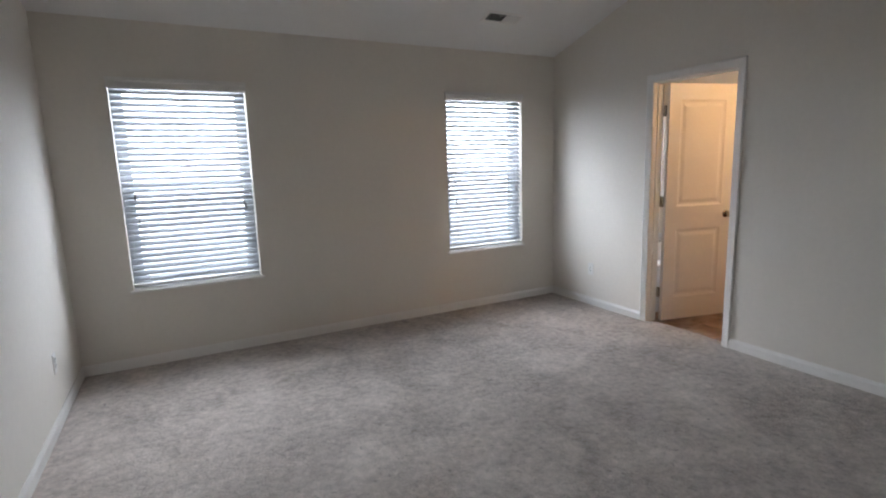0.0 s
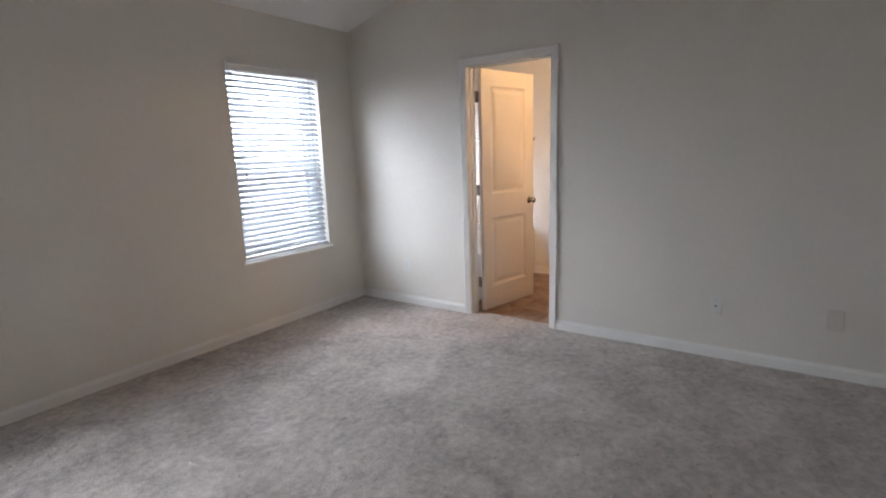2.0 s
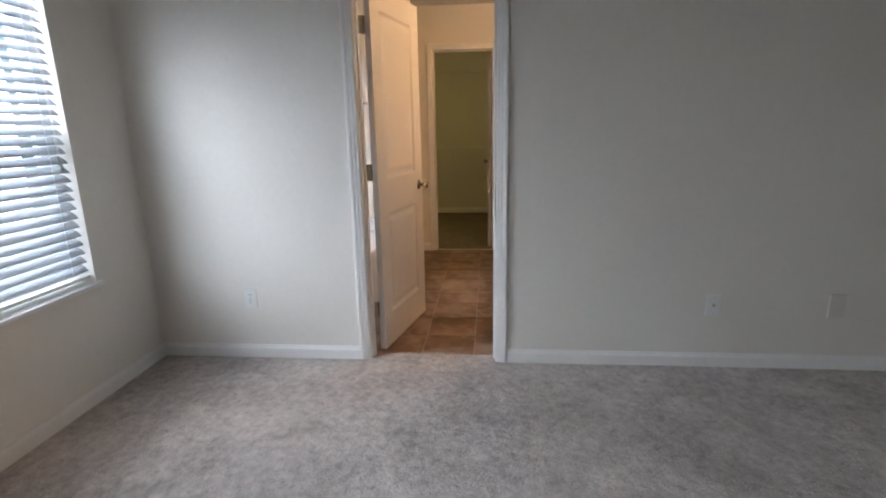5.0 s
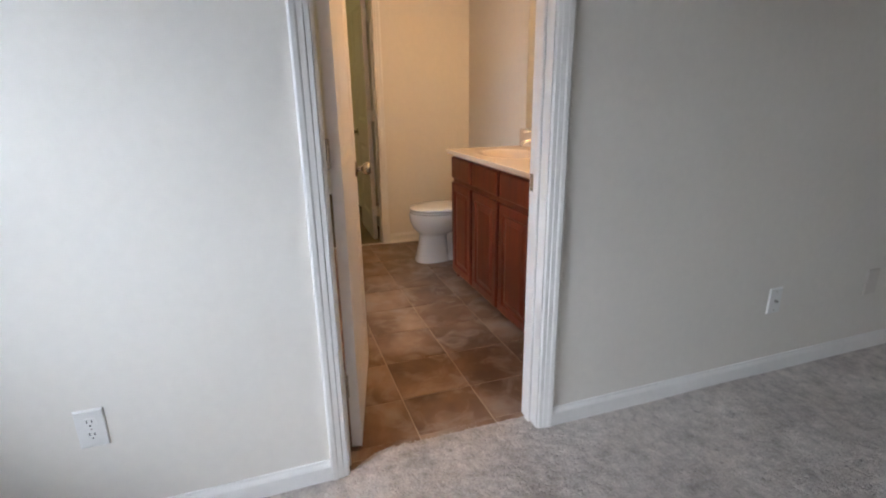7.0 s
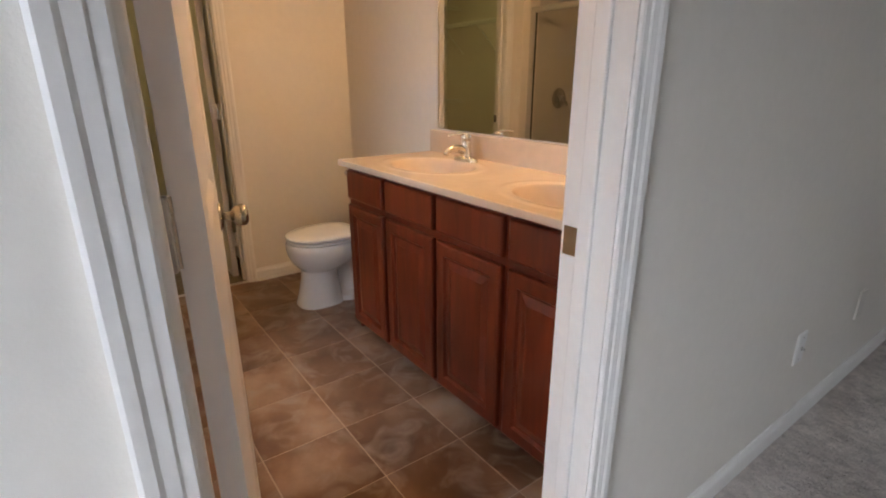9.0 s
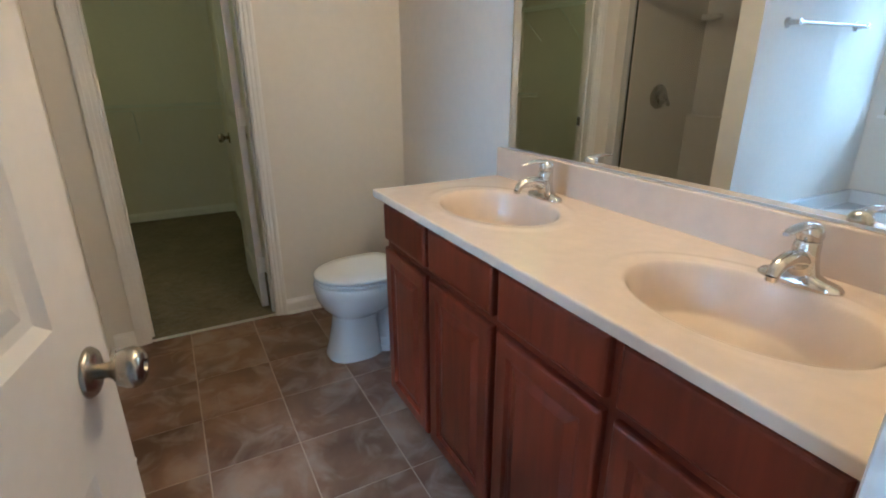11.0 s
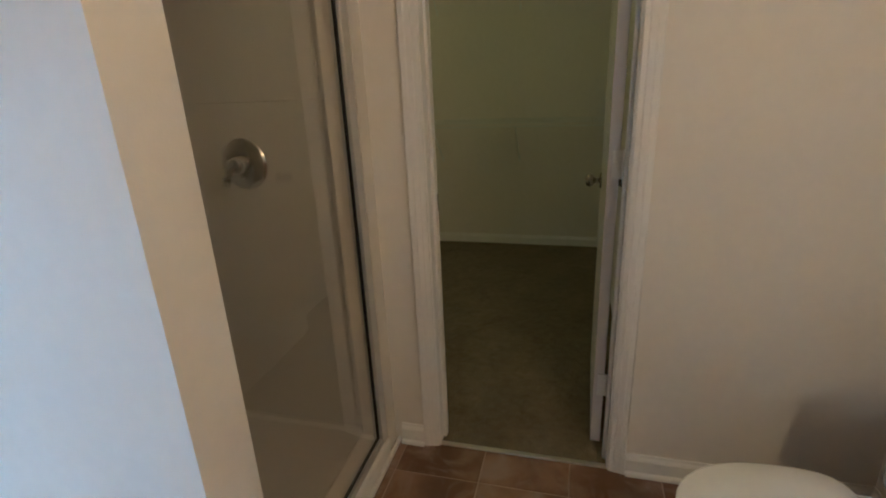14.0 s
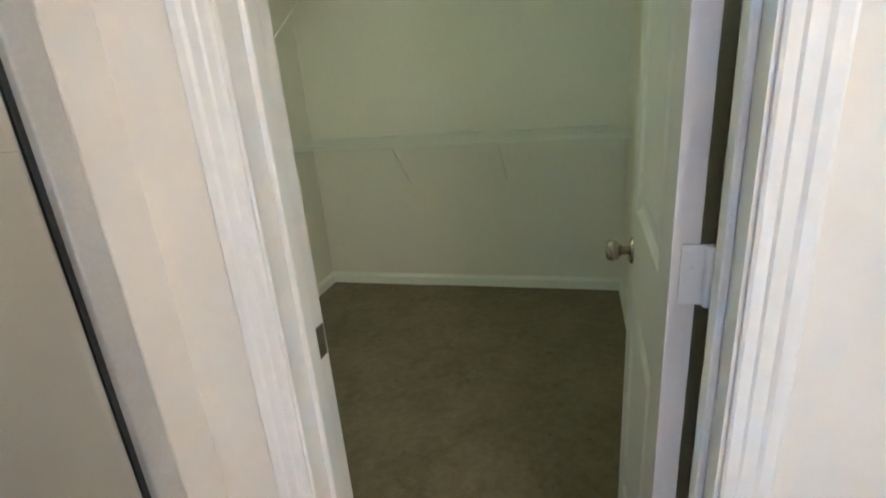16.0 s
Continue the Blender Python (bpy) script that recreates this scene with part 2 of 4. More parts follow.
PORCELAIN = material("porcelain", (0.82, 0.82, 0.81), 0.10, var=0.015, scale=4, fine=40, coat=0.4)
ACRYLIC = material("white_acrylic", (0.82, 0.83, 0.84), 0.2, var=0.02, scale=3, fine=30)
FIBREGLASS = material("fibreglass", (0.62, 0.60, 0.56), 0.35, var=0.04, scale=2, fine=20)
ALUMINIUM = material("bright_aluminium", (0.62, 0.60, 0.57), 0.38, metal=0.6, var=0.06, scale=20, fine=200)
CHROME = material("chrome", (0.72, 0.71, 0.69), 0.14, metal=1.0, var=0.05, scale=30, fine=200)
NICKEL = material("brushed_nickel", (0.43, 0.385, 0.32), 0.26, metal=1.0, var=0.08, scale=40, fine=300)
DARK = material("dark_gap", (0.02, 0.02, 0.02), 0.8, var=0.3)
PLASTIC = material("white_plastic", (0.81, 0.785, 0.74), 0.35, var=0.02, scale=20, fine=90)
ALMOND = material("almond_plastic", (0.72, 0.66, 0.585), 0.45, var=0.02, scale=20, fine=90)
SLAT = sheet_material("blind_slat", (0.47, 0.49, 0.51), 0.05)
MESH = sheet_material("insect_mesh", (0.12, 0.13, 0.12), 0, clear=0.75)
VINYL = material("window_vinyl", (0.80, 0.81, 0.81), 0.4, var=0.02)
GLASS = glass_material("glass")
SHOWER_GLASS = glass_material("shower_glass", (0.93, 0.90, 0.85))
WIRE = material("wire_coating", (0.78, 0.78, 0.74), 0.4, var=0.03)
WALNUT_CORD = material("cord", (0.30, 0.29, 0.27), 0.8, var=0.1)
STRIP = material("metal_strip", (0.75, 0.72, 0.66), 0.3, metal=1.0, var=0.1, scale=40)
SIDING = material("siding", (0.50, 0.50, 0.48), 0.8, var=0.06)
GRASS = material("grass", (0.07, 0.11, 0.04), 0.95, var=0.4, scale=0.7, fine=9, bump=0.5, bump_scale=40)
SILVERING = bpy.data.materials.new("mirror_silvering")
SILVERING.use_nodes = True
SILVERING.node_tree.nodes["Principled BSDF"].inputs["Base Color"].default_value = (0.86, 0.88, 0.86, 1)
SILVERING.node_tree.nodes["Principled BSDF"].inputs["Metallic"].default_value = 1.0
SILVERING.node_tree.nodes["Principled BSDF"].inputs["Roughness"].default_value = 0.01
BULB = lamp_material("bulb_glow", WARM, 106.0)
# glow of the closet fixture, an added source out of view
TUBE = lamp_material("tube_glow", (1.0, 0.80, 0.28), 8.8)


# ---- mesh tools ----
def part(name, bm, mat, parent=None, label="", smooth=False, m=None):
    bmesh.ops.recalc_face_normals(bm, faces=bm.faces)
    me = bpy.data.meshes.new(name)
    bm.to_mesh(me)
    bm.free()
    me.materials.append(mat)
    if smooth:
        me.polygons.foreach_set("use_smooth", [True] * len(me.polygons))
        me.set_sharp_from_angle(angle=radians(40))
    o = new(name, me)
    o.parent = parent
    if m is not None:
        o.matrix_basis = m
    if label:
        tagged(o, label)
    return o


def thing(name, x, y, z, label, category, group="", rz=0, kind=""):
    o = new(name)
    o.empty_display_size = 0.1
    o.matrix_basis = pose(x, y, z, 0, 0, rz)
    return tagged(o, label, category, group, kind)


def box(bm, x0, y0, z0, x1, y1, z1, bev=0.0, seg=2):
    vs = [bm.verts.new((x, y, z)) for x in (x0, x1) for y in (y0, y1) for z in (z0, z1)]
    fs = [bm.faces.new([vs[i] for i in q]) for q in ((0, 1, 3, 2), (4, 6, 7, 5), (0, 4, 5, 1), (2, 3, 7, 6), (0, 2, 6, 4), (1, 5, 7, 3))]
    if bev:
        es = list({e for f in fs for e in f.edges})
        bmesh.ops.bevel(bm, geom=es, offset=bev, segments=seg, affect="EDGES", profile=0.5)
    return bm


def boxed(*a, **k):
    return box(bmesh.new(), *a, **k)


def loft(bm, rings, closed=True, cap=True):
    """Skin between rings of equal count."""
    rows = [[bm.verts.new(p) for p in r] for r in rings]
    n = len(rows[0])
    for a, b in zip(rows, rows[1:]):
        for i in range(n if closed else n - 1):
            j = (i + 1) % n
            bm.faces.new((a[i], a[j], b[j], b[i]))
    if cap:
        bm.faces.new(rows[0][::-1])
        bm.faces.new(rows[-1])
    return bm


def lathe(bm, profile, seg=20, m=None):
    """Turn (radius, height) about z, then place by m."""
    m = m or Matrix()
    return loft(bm, [[m @ Vector((max(r, 1e-4) * math.cos(2 * math.pi * i / seg), max(r, 1e-4) * math.sin(2 * math.pi * i / seg), z)) for i in range(seg)] for r, z in profile])


def tube(bm, pts, r, seg=8):
    pts = [Vector(p) for p in pts]
    radii = r if isinstance(r, (list, tuple)) else [r] * len(pts)
    rings = []
    for i, p in enumerate(pts):
        d = (pts[min(i + 1, len(pts) - 1)] - pts[max(i - 1, 0)]).normalized()
        side = d.cross(Vector((0, 0, 1)) if abs(d.z) < 0.9 else Vector((0, 1, 0))).normalized()
        up = side.cross(d)
        rings.append([p + radii[i] * (math.cos(2 * math.pi * k / seg) * side + math.sin(2 * math.pi * k / seg) * up) for k in range(seg)])
    return loft(bm, rings)


def oval(cx, cy, rx, ry, z, n=32, power=2.0):
    out = []
    for i in range(n):
        a = 2 * math.pi * i / n
        c, s = math.cos(a), math.sin(a)
        out.append((cx + rx * math.copysign(abs(c) ** (2 / power), c), cy + ry * math.copysign(abs(s) ** (2 / power), s), z))
    return out


def wall_cells(bm, us, zs, v0, v1, holes, place):
    """A wall with openings: cells between the breaks us and zs, from v0 to v1 in thickness; place maps (u, v, z) into the world."""
    us = sorted({*us, *[h[i] for h in holes for i in (0, 1)]})
    zs = sorted({*zs, *[h[i] for h in holes for i in (2, 3)]})
    solid = {}
    for i in range(len(us) - 1):
        for j in range(len(zs) - 1):
            cu, cz = (us[i] + us[i + 1]) / 2, (zs[j] + zs[j + 1]) / 2
            solid[i, j] = not any(h[0] < cu < h[1] and h[2] < cz < h[3] for h in holes)
    cache = {}

    def v(u, w, z):
        if (u, w, z) not in cache:
            cache[u, w, z] = bm.verts.new(place(u, w, z))
        return cache[u, w, z]
    for (i, j), s in solid.items():
        if not s:
            continue
        a, b, c, d = us[i], us[i + 1], zs[j], zs[j + 1]
        for w in (v0, v1):
            bm.faces.new((v(a, w, c), v(b, w, c), v(b, w, d), v(a, w, d)))
        if not solid.get((i - 1, j)):
            bm.faces.new((v(a, v0, c), v(a, v1, c), v(a, v1, d), v(a, v0, d)))
        if not solid.get((i + 1, j)):
            bm.faces.new((v(b, v0, c), v(b, v1, c), v(b, v1, d), v(b, v0, d)))
        if not solid.get((i, j - 1)):
            bm.faces.new((v(a, v0, c), v(b, v0, c), v(b, v1, c), v(a, v1, c)))
        if not solid.get((i, j + 1)):
            bm.faces.new((v(a, v0, d), v(b, v0, d), v(b, v1, d), v(a, v1, d)))
    return bm


def x_wall(name, x0, x1, y0, y1, z0, z1, holes, label, mat=None, gable=None):
    """A wall that stands across x (runs along y). Holes: y0, y1, z0, z1. gable: (y ridge, z ridge)."""
    bm = wall_cells(bmesh.new(), (y0, y1), (z0, z1), x0, x1, holes, lambda u, w, z: (w, u, z))
    if gable:
        gy0, gy1 = gable[2], gable[3]
        loft(bm, [[(x, gy0, z1), (x, gy1, z1), (x, gable[0], gable[1])] for x in (x0, x1)])
    return tagged(part(name, bm, mat or PAINT), label, "wall", kind="structure")


def y_wall(name, y0, y1, x0, x1, z0, z1, holes, label, mat=None):
    bm = wall_cells(bmesh.new(), (x0, x1), (z0, z1), y0, y1, holes, lambda u, w, z: (u, w, z))
    return tagged(part(name, bm, mat or PAINT), label, "wall", kind="structure")


def sweep(bm, path, profile, place):
    """A moulding along a polyline in a plane, mitred. path: (a, b); profile: (u to the left of the way, v out of the plane)."""
    rings = []
    for i, p in enumerate(path):
        p = Vector(p)
        d0 = (p - Vector(path[i - 1])).normalized() if i else None
        d1 = (Vector(path[i + 1]) - p).normalized() if i + 1 < len(path) else None
        d0, d1 = d0 or d1, d1 or d0
        n0, n1 = Vector((-d0.y, d0.x)), Vector((-d1.y, d1.x))
        nn = (n0 + n1) / (1 + n0.dot(n1))
        rings.append([place(*(p + nn * u), v) for u, v in profile])
    return loft(bm, rings)


# ---- the plan ----
ROOM_W, ROOM_S = -4.28, -5.40          # bedroom: west and south faces
EAVE, RIDGE = 2.475, 3.26              # vaulted ceiling
BATH_E, BATH_S, BATH_H = 2.655, -2.755, 2.44
CLOSET_E, CLOSET_N, CLOSET_S = 5.07, -0.13, -2.06
DOOR_A = (-1.960, -1.257, 2.035)       # bathroom door: clear opening
DOOR_B = (-1.962, -1.360, 2.03)        # closet door
T = 0.115                              # partition thickness

y_wall("wall_north", 0, 0.15, ROOM_W - T, CLOSET_E + T, -0.1, EAVE, [w for w in WINDOWS],
       "off-white painted drywall outer wall with window openings")
JG = 0.018
x_wall("wall_east", 0, T, ROOM_S, 0, -0.1, EAVE, [(DOOR_A[0] - JG, DOOR_A[1] + JG, -0.1, DOOR_A[2] + JG)],
       "off-white painted drywall wall with a doorway", gable=(ROOM_S / 2, RIDGE, ROOM_S, 0))
x_wall("wall_west", ROOM_W - T, ROOM_W, ROOM_S, 0, -0.1, EAVE, [], "off-white painted drywall wall", gable=(ROOM_S / 2, RIDGE, ROOM_S, 0))
y_wall("wall_south", ROOM_S - T, ROOM_S, ROOM_W - T, T, -0.1, EAVE, [], "off-white painted drywall wall")
y_wall("wall_bath_south", BATH_S - T, BATH_S, T, BATH_E + T, -0.1, BATH_H, [], "off-white painted drywall wall behind the vanity")
x_wall("wall_closet", BATH_E, BATH_E + T, BATH_S, 0, -0.1, BATH_H, [(DOOR_B[0] - JG, DOOR_B[1] + JG, -0.1, DOOR_B[2] + JG)],
       "off-white painted drywall wall with a closet doorway")
PART_W, PART_E, PART_END = 1.63, 1.75, -1.288
x_wall("wall_partition", PART_W, PART_E, PART_END, 0, -0.1, BATH_H, [], "off-white painted drywall stub wall between tub and shower")
SHOWER_BACK = -0.30
RETURN_W, RETURN_Y = 2.578, -1.179
x_wall("wall_shower_return", RETURN_W, BATH_E - 0.0005, RETURN_Y, -1.074, -0.1, BATH_H, [], "off-white painted drywall return beside the shower door")
y_wall("wall_shower_back", SHOWER_BACK, -0.0005, PART_E, BATH_E, -0.1, BATH_H, [], "drywall wall behind the shower")
y_wall("wall_closet_north", CLOSET_N, -0.0005, BATH_E + T, CLOSET_E, -0.1, BATH_H, [], "off-white painted closet wall")
y_wall("wall_closet_south", CLOSET_S - T, CLOSET_S, BATH_E + T, CLOSET_E + T, -0.1, BATH_H, [], "off-white painted closet wall")
x_wall("wall_closet_east", CLOSET_E, CLOSET_E + T, CLOSET_S, 0, -0.1, BATH_H, [], "off-white painted closet wall")

bm = bmesh.new()
ym, dz = ROOM_S / 2, 0.12
prof = [(0, EAVE), (ym, RIDGE), (ROOM_S, EAVE), (ROOM_S, EAVE + dz), (ym, RIDGE + dz), (0, EAVE + dz)]
rows = [[bm.verts.new((x, y, z)) for y, z in prof] for x in (ROOM_W - T, T)]
for i in range(6):
    j = (i + 1) % 6
    bm.faces.new((rows[0][i], rows[0][j], rows[1][j], rows[1][i]))
for r in rows:
    bm.faces.new((r[0], r[1], r[4], r[5]))
    bm.faces.new((r[1], r[2], r[3], r[4]))
tagged(part("ceiling_bedroom", bm, CEILING), "white textured vaulted drywall ceiling", "ceiling", kind="structure")
tagged(part("ceiling_bath", boxed(T, BATH_S - T, BATH_H, CLOSET_E + T, 0, BATH_H + 0.03), CEILING), "white textured flat drywall ceiling", "ceiling", kind="structure")

# floors: a slab, carpets with a soft uneven top, tiles at the end of the file
CARPET_EDGE = 0.085
tagged(part("subfloor", box(boxed(ROOM_W - T, ROOM_S - T, -0.2, T, 0.15, -0.1), T, BATH_S - T, -0.2, CLOSET_E + T, 0.15, -0.1), GROUT), "plain concrete slab under the rooms", "floor", kind="structure")


def carpet_top(x, y):
    return 0.006 + 0.0012 * math.sin(5.1 * x + 1.3 * math.sin(3.7 * y)) + 0.0008 * math.sin(8.3 * y + 2.1 * x)


def carpet(name, x0, x1, y0, y1, step, label, mat, edge=None):
    """A soft sheet; edge(y) gives where it ends in x, if it is cut."""
    nx, ny = int((x1 - x0) / step), int((y1 - y0) / step)
    us, ys = np.linspace(0, 1, nx + 1), np.linspace(y0, y1, ny + 1)
    verts = []
    for u in us:
        for y in ys:
            x = x0 + u * ((edge(y) if edge else x1) - x0)
            h = carpet_top(x, y)
            if edge and u > 0.75:
                h *= 1 - ((u - 0.75) / 0.25) ** 2 * 0.8
            verts.append((x, y, h))
    faces = [(i * (ny + 1) + j, (i + 1) * (ny + 1) + j, (i + 1) * (ny + 1) + j + 1, i * (ny + 1) + j + 1) for i in range(nx) for j in range(ny)]
    me = bpy.data.meshes.new(name)
    me.from_pydata(verts, [], faces)
    me.materials.append(mat)
    me.polygons.foreach_set("use_smooth", [True] * len(me.polygons))
    return tagged(new(name, me), label, "carpet", kind="structure")


def doorway_edge(y):
    """The carpet's cut edge: straight, a little ragged, falling back beside the hinge jamb."""
    back = max(0.0, (y + 1.40) / 0.14)
    return CARPET_EDGE - 0.078 * min(1, back) ** 1.6 + 0.0035 * noise.noise((y * 31, 0, 0)) + 0.0025 * noise.noise((y * 83, 5, 0))


floor_bed = carpet("floor_bedroom", ROOM_W, 0.0, ROOM_S, 0.0, 0.03, "taupe cut-pile wall-to-wall carpet with brushed patches", CARPET)
floor_door = carpet("floor_doorway", 0.0, CARPET_EDGE, DOOR_A[0], DOOR_A[1], 0.007, "taupe carpet edge running into the doorway", CARPET, doorway_edge)
carpet("floor_closet", BATH_E + 0.012, CLOSET_E, CLOSET_S, CLOSET_N, 0.03, "brown cut-pile carpet in the closet, its dimness put into the colour", CLOSET_CARPET_DIM)
floor_bath = tagged(part("floor_bath", boxed(0.0015, BATH_S, -0.1, BATH_E + 0.012, -0.0005, -0.0015), GROUT), "brown slate-look vinyl tile floor with pale joints", "floor", kind="structure")
part("threshold_strip", boxed(BATH_E - 0.002, DOOR_B[0], -0.001, BATH_E + 0.018, DOOR_B[1], 0.008, bev=0.003), STRIP, floor_bath, "thin bright metal strip at the closet carpet")

# ---- mouldings ----
BASE_PROFILE = [(0, 0), (0.013, 0), (0.013, 0.060), (0.010, 0.068), (0.0065, 0.073), (0.005, 0.082), (0, 0.082)]
SHOE = [(0.013, 0), (0.026, 0), (0.0255, 0.005), (0.022, 0.011), (0.017, 0.0145), (0.013, 0.0155)]


def baseboard(path, shoe=False):
    """A run along the foot of walls; the room lies on the left of the way."""
    bm = bmesh.new()
    sweep(bm, path, [(u, v) for u, v in BASE_PROFILE], lambda a, b, v: (a, b, v))
    o = tagged(part("baseboard", bm, TRIM), "white painted wooden baseboard", "baseboard", kind="structure")
    if shoe:
        bm = bmesh.new()
        sweep(bm, path, SHOE, lambda a, b, v: (a, b, v))
        part("shoe_moulding", bm, TRIM, o)
    return o


CW = 0.062   # casing reach beyond the clear opening
baseboard([(0, DOOR_A[1] + CW), (0, 0), (ROOM_W, 0), (ROOM_W, ROOM_S), (0, ROOM_S), (0, DOOR_A[0] - CW)])
baseboard([(BATH_E, DOOR_B[1] + CW), (BATH_E, -1.207)], True)
baseboard([(1.70, BATH_S), (BATH_E, BATH_S), (BATH_E, DOOR_B[0] - CW)], True)
baseboard([(PART_E, -1.207), (PART_E, PART_END), (PART_W, PART_END), (PART_W, -1.102)], True)
baseboard([(T, -1.102), (T, DOOR_A[1] + CW)], True)
baseboard([(BATH_E + T, DOOR_B[0] - CW), (BATH_E + T, CLOSET_S), (CLOSET_E, CLOSET_S), (CLOSET_E, CLOSET_N), (BATH_E + T, CLOSET_N), (BATH_E + T, DOOR_B[1] + CW)])

CASING = [(-0.005, 0), (-0.005, 0.007), (-0.009, 0.0095), (-0.021, 0.010), (-0.0245, 0.0125), (-0.039, 0.0135), (-0.0445, 0.0165), (-0.057, 0.0175), (-0.062, 0.0145), (-0.062, 0)]


def door_frame(name, x0, x1, opening, stop_x, strike_y, strike_x, label):
    """Jambs, stops, casings on both faces and a strike plate, in a wall across x."""
    y0, y1, z1 = opening
    root = thing(name, (x0 + x1) / 2, (y0 + y1) / 2, 0, label, "door frame", kind="structure")
    inv = root.matrix_basis.inverted()
    for a, b, c, d in ((y0 - JG, y0, -0.05, z1 + JG), (y1, y1 + JG, -0.05, z1 + JG), (y0, y1, z1, z1 + JG)):
        part("jamb", boxed(x0 - 0.001, a, c, x1 + 0.001, b, d), TRIM, root, m=inv)
    for a, b, c, d in ((y0, y0 + 0.011, 0, z1), (y1 - 0.011, y1, 0, z1), (y0 + 0.011, y1 - 0.011, z1 - 0.011, z1)):
        part("stop", boxed(stop_x - 0.016, a, c, stop_x + 0.016, b, d, bev=0.003), TRIM, root, m=inv)
    for x, s in ((x0, -1), (x1, 1)):
        for path in ([(y0, 0), (y0, z1)], [(y0, z1), (y1, z1)], [(y1, z1), (y1, 0)]):
            bm = bmesh.new()
            ends = []
            for k, (py, pz) in enumerate(path):
                ring = []
                for u, v in CASING:
                    if path[0][0] == path[1][0]:
                        yy = py + (u if py == y0 else -u)
                        zz = pz if pz == 0 else pz - u
                    else:
                        zz = pz - u
                        yy = py + (u if py == y0 else -u)
                    ring.append((x + s * v, yy, zz))
                ends.append(ring)
            loft(bm, ends)
            part("casing", bm, TRIM, root, m=inv)
    sgn = 1 if strike_y == y0 else -1
    part("strike_plate", boxed(strike_x - 0.016, min(strike_y, strike_y + sgn * 0.002), 0.90, strike_x + 0.016, max(strike_y, strike_y + sgn * 0.002), 0.958), NICKEL, root, "small metal strike plate", m=inv)
    return root


door_frame("door_frame_1", 0, T, DOOR_A, 0.058, DOOR_A[0], 0.095, "white painted door frame with moulded casing")
door_frame("door_frame_2", BATH_E, BATH_E + T, DOOR_B, BATH_E + 0.057, DOOR_B[1], BATH_E + 0.095, "white painted closet door frame with moulded casing")


# ---- doors ----
def door(name, x, y, rz, w, h, thick, swing, label, metal, reach, off=0.006, edge_leaf=0.036, knob_z=0.912):
    """A moulded two-panel door. Local: hinge pin at the origin, the leaf runs along +x; thick: from y = 0 towards swing."""
    root = thing(name, x, y, 0.012, label, "door", rz=rz, kind="structure")
    ya, yb = (off, off + thick) if swing > 0 else (-off - thick, -off)
    st, rails = 0.115, [(0, 0.20), (0.80, 1.00), (h - 0.13, h)]
    bm = bmesh.new()
    x0, x1 = 0.006, w
    for a, b in ((x0, st), (w - st, x1)):
        box(bm, a, ya, 0, b, yb, h)
    for a, b in rails:
        box(bm, st, ya, a, w - st, yb, b)
    for (pa, pb) in ((rails[0][1], rails[1][0]), (rails[1][1], rails[2][0])):
        for yf, s in ((ya, 1), (yb, -1)):
            rects = []
            for inset, depth in ((0, 0), (0.006, 0.004), (0.016, 0.009), (0.030, 0.010), (0.055, 0.003), (0.062, 0.0022)):
                yy = yf + s * depth
                rects.append([(st + inset, yy, pa + inset), (w - st - inset, yy, pa + inset), (w - st - inset, yy, pb - inset), (st + inset, yy, pb - inset)])
            rws = [[bm.verts.new(p) for p in r] for r in rects]
            for r0, r1 in zip(rws, rws[1:]):
                for i in range(4):
                    j = (i + 1) % 4
                    bm.faces.new((r0[i], r0[j], r1[j], r1[i]))
            bm.faces.new(rws[-1])
    part("leaf", bm, DOOR_PAINT, root)
    for z in (0.25, 1.045, 1.80):
        bm = bmesh.new()
        lathe(bm, [(0.0, -0.003), (0.004, -0.002), (0.0065, 0), (0.0065, 0.088), (0.004, 0.09), (0, 0.091)], 10, pose(0, 0, z - 0.045))
        box(bm, 0.001, min(0, swing * edge_leaf), z - 0.044, 0.0055, max(0, swing * edge_leaf), z + 0.044)
        turn = Matrix.Rotation(radians(-rz), 4, "Z")
        plate_bm = boxed(-0.004, min(0, reach), z - 0.044, 0.0, max(0, reach), z + 0.044)
        bmesh.ops.transform(plate_bm, matrix=turn, verts=plate_bm.verts)
        tmp = bpy.data.meshes.new("tmp")
        plate_bm.to_mesh(tmp)
        plate_bm.free()
        bm.from_mesh(tmp)
        bpy.data.meshes.remove(tmp)
        h_part = part("hinge", bm, metal, root, "steel butt hinge")
        for sy, sz in ((0.022, -0.030), (0.030, -0.010), (0.022, 0.010), (0.030, 0.030)) if edge_leaf > 0.03 else ():
            part("screw", lathe(bmesh.new(), [(0.0030, 0), (0.0026, 0.0007), (0.0010, 0.0004), (0, 0.0004)], 8, pose(0.001, swing * sy, z + sz, 0, -90, 0)), metal, h_part)
    for yf, s in ((ya, -1), (yb, 1)):
        k = part("knob", lathe(bmesh.new(), [(0.010, 0.004), (0.0105, 0.022), (0.014, 0.028), (0.0225, 0.034), (0.0262, 0.043), (0.0268, 0.050), (0.0245, 0.058), (0.018, 0.063), (0.0085, 0.0645), (0.006, 0.060), (0, 0.060)], 24,
                               pose(w - 0.062, yf, knob_z, -90 * s, 0, 0)), NICKEL, root, "satin nickel round door knob", smooth=True)
        part("rosette", lathe(bmesh.new(), [(0.033, 0), (0.033, 0.002), (0.030, 0.006), (0.022, 0.009), (0.012, 0.010), (0.0, 0.010)], 24,
                              pose(w - 0.062, yf, knob_z, -90 * s, 0, 0)), NICKEL, k, smooth=True)
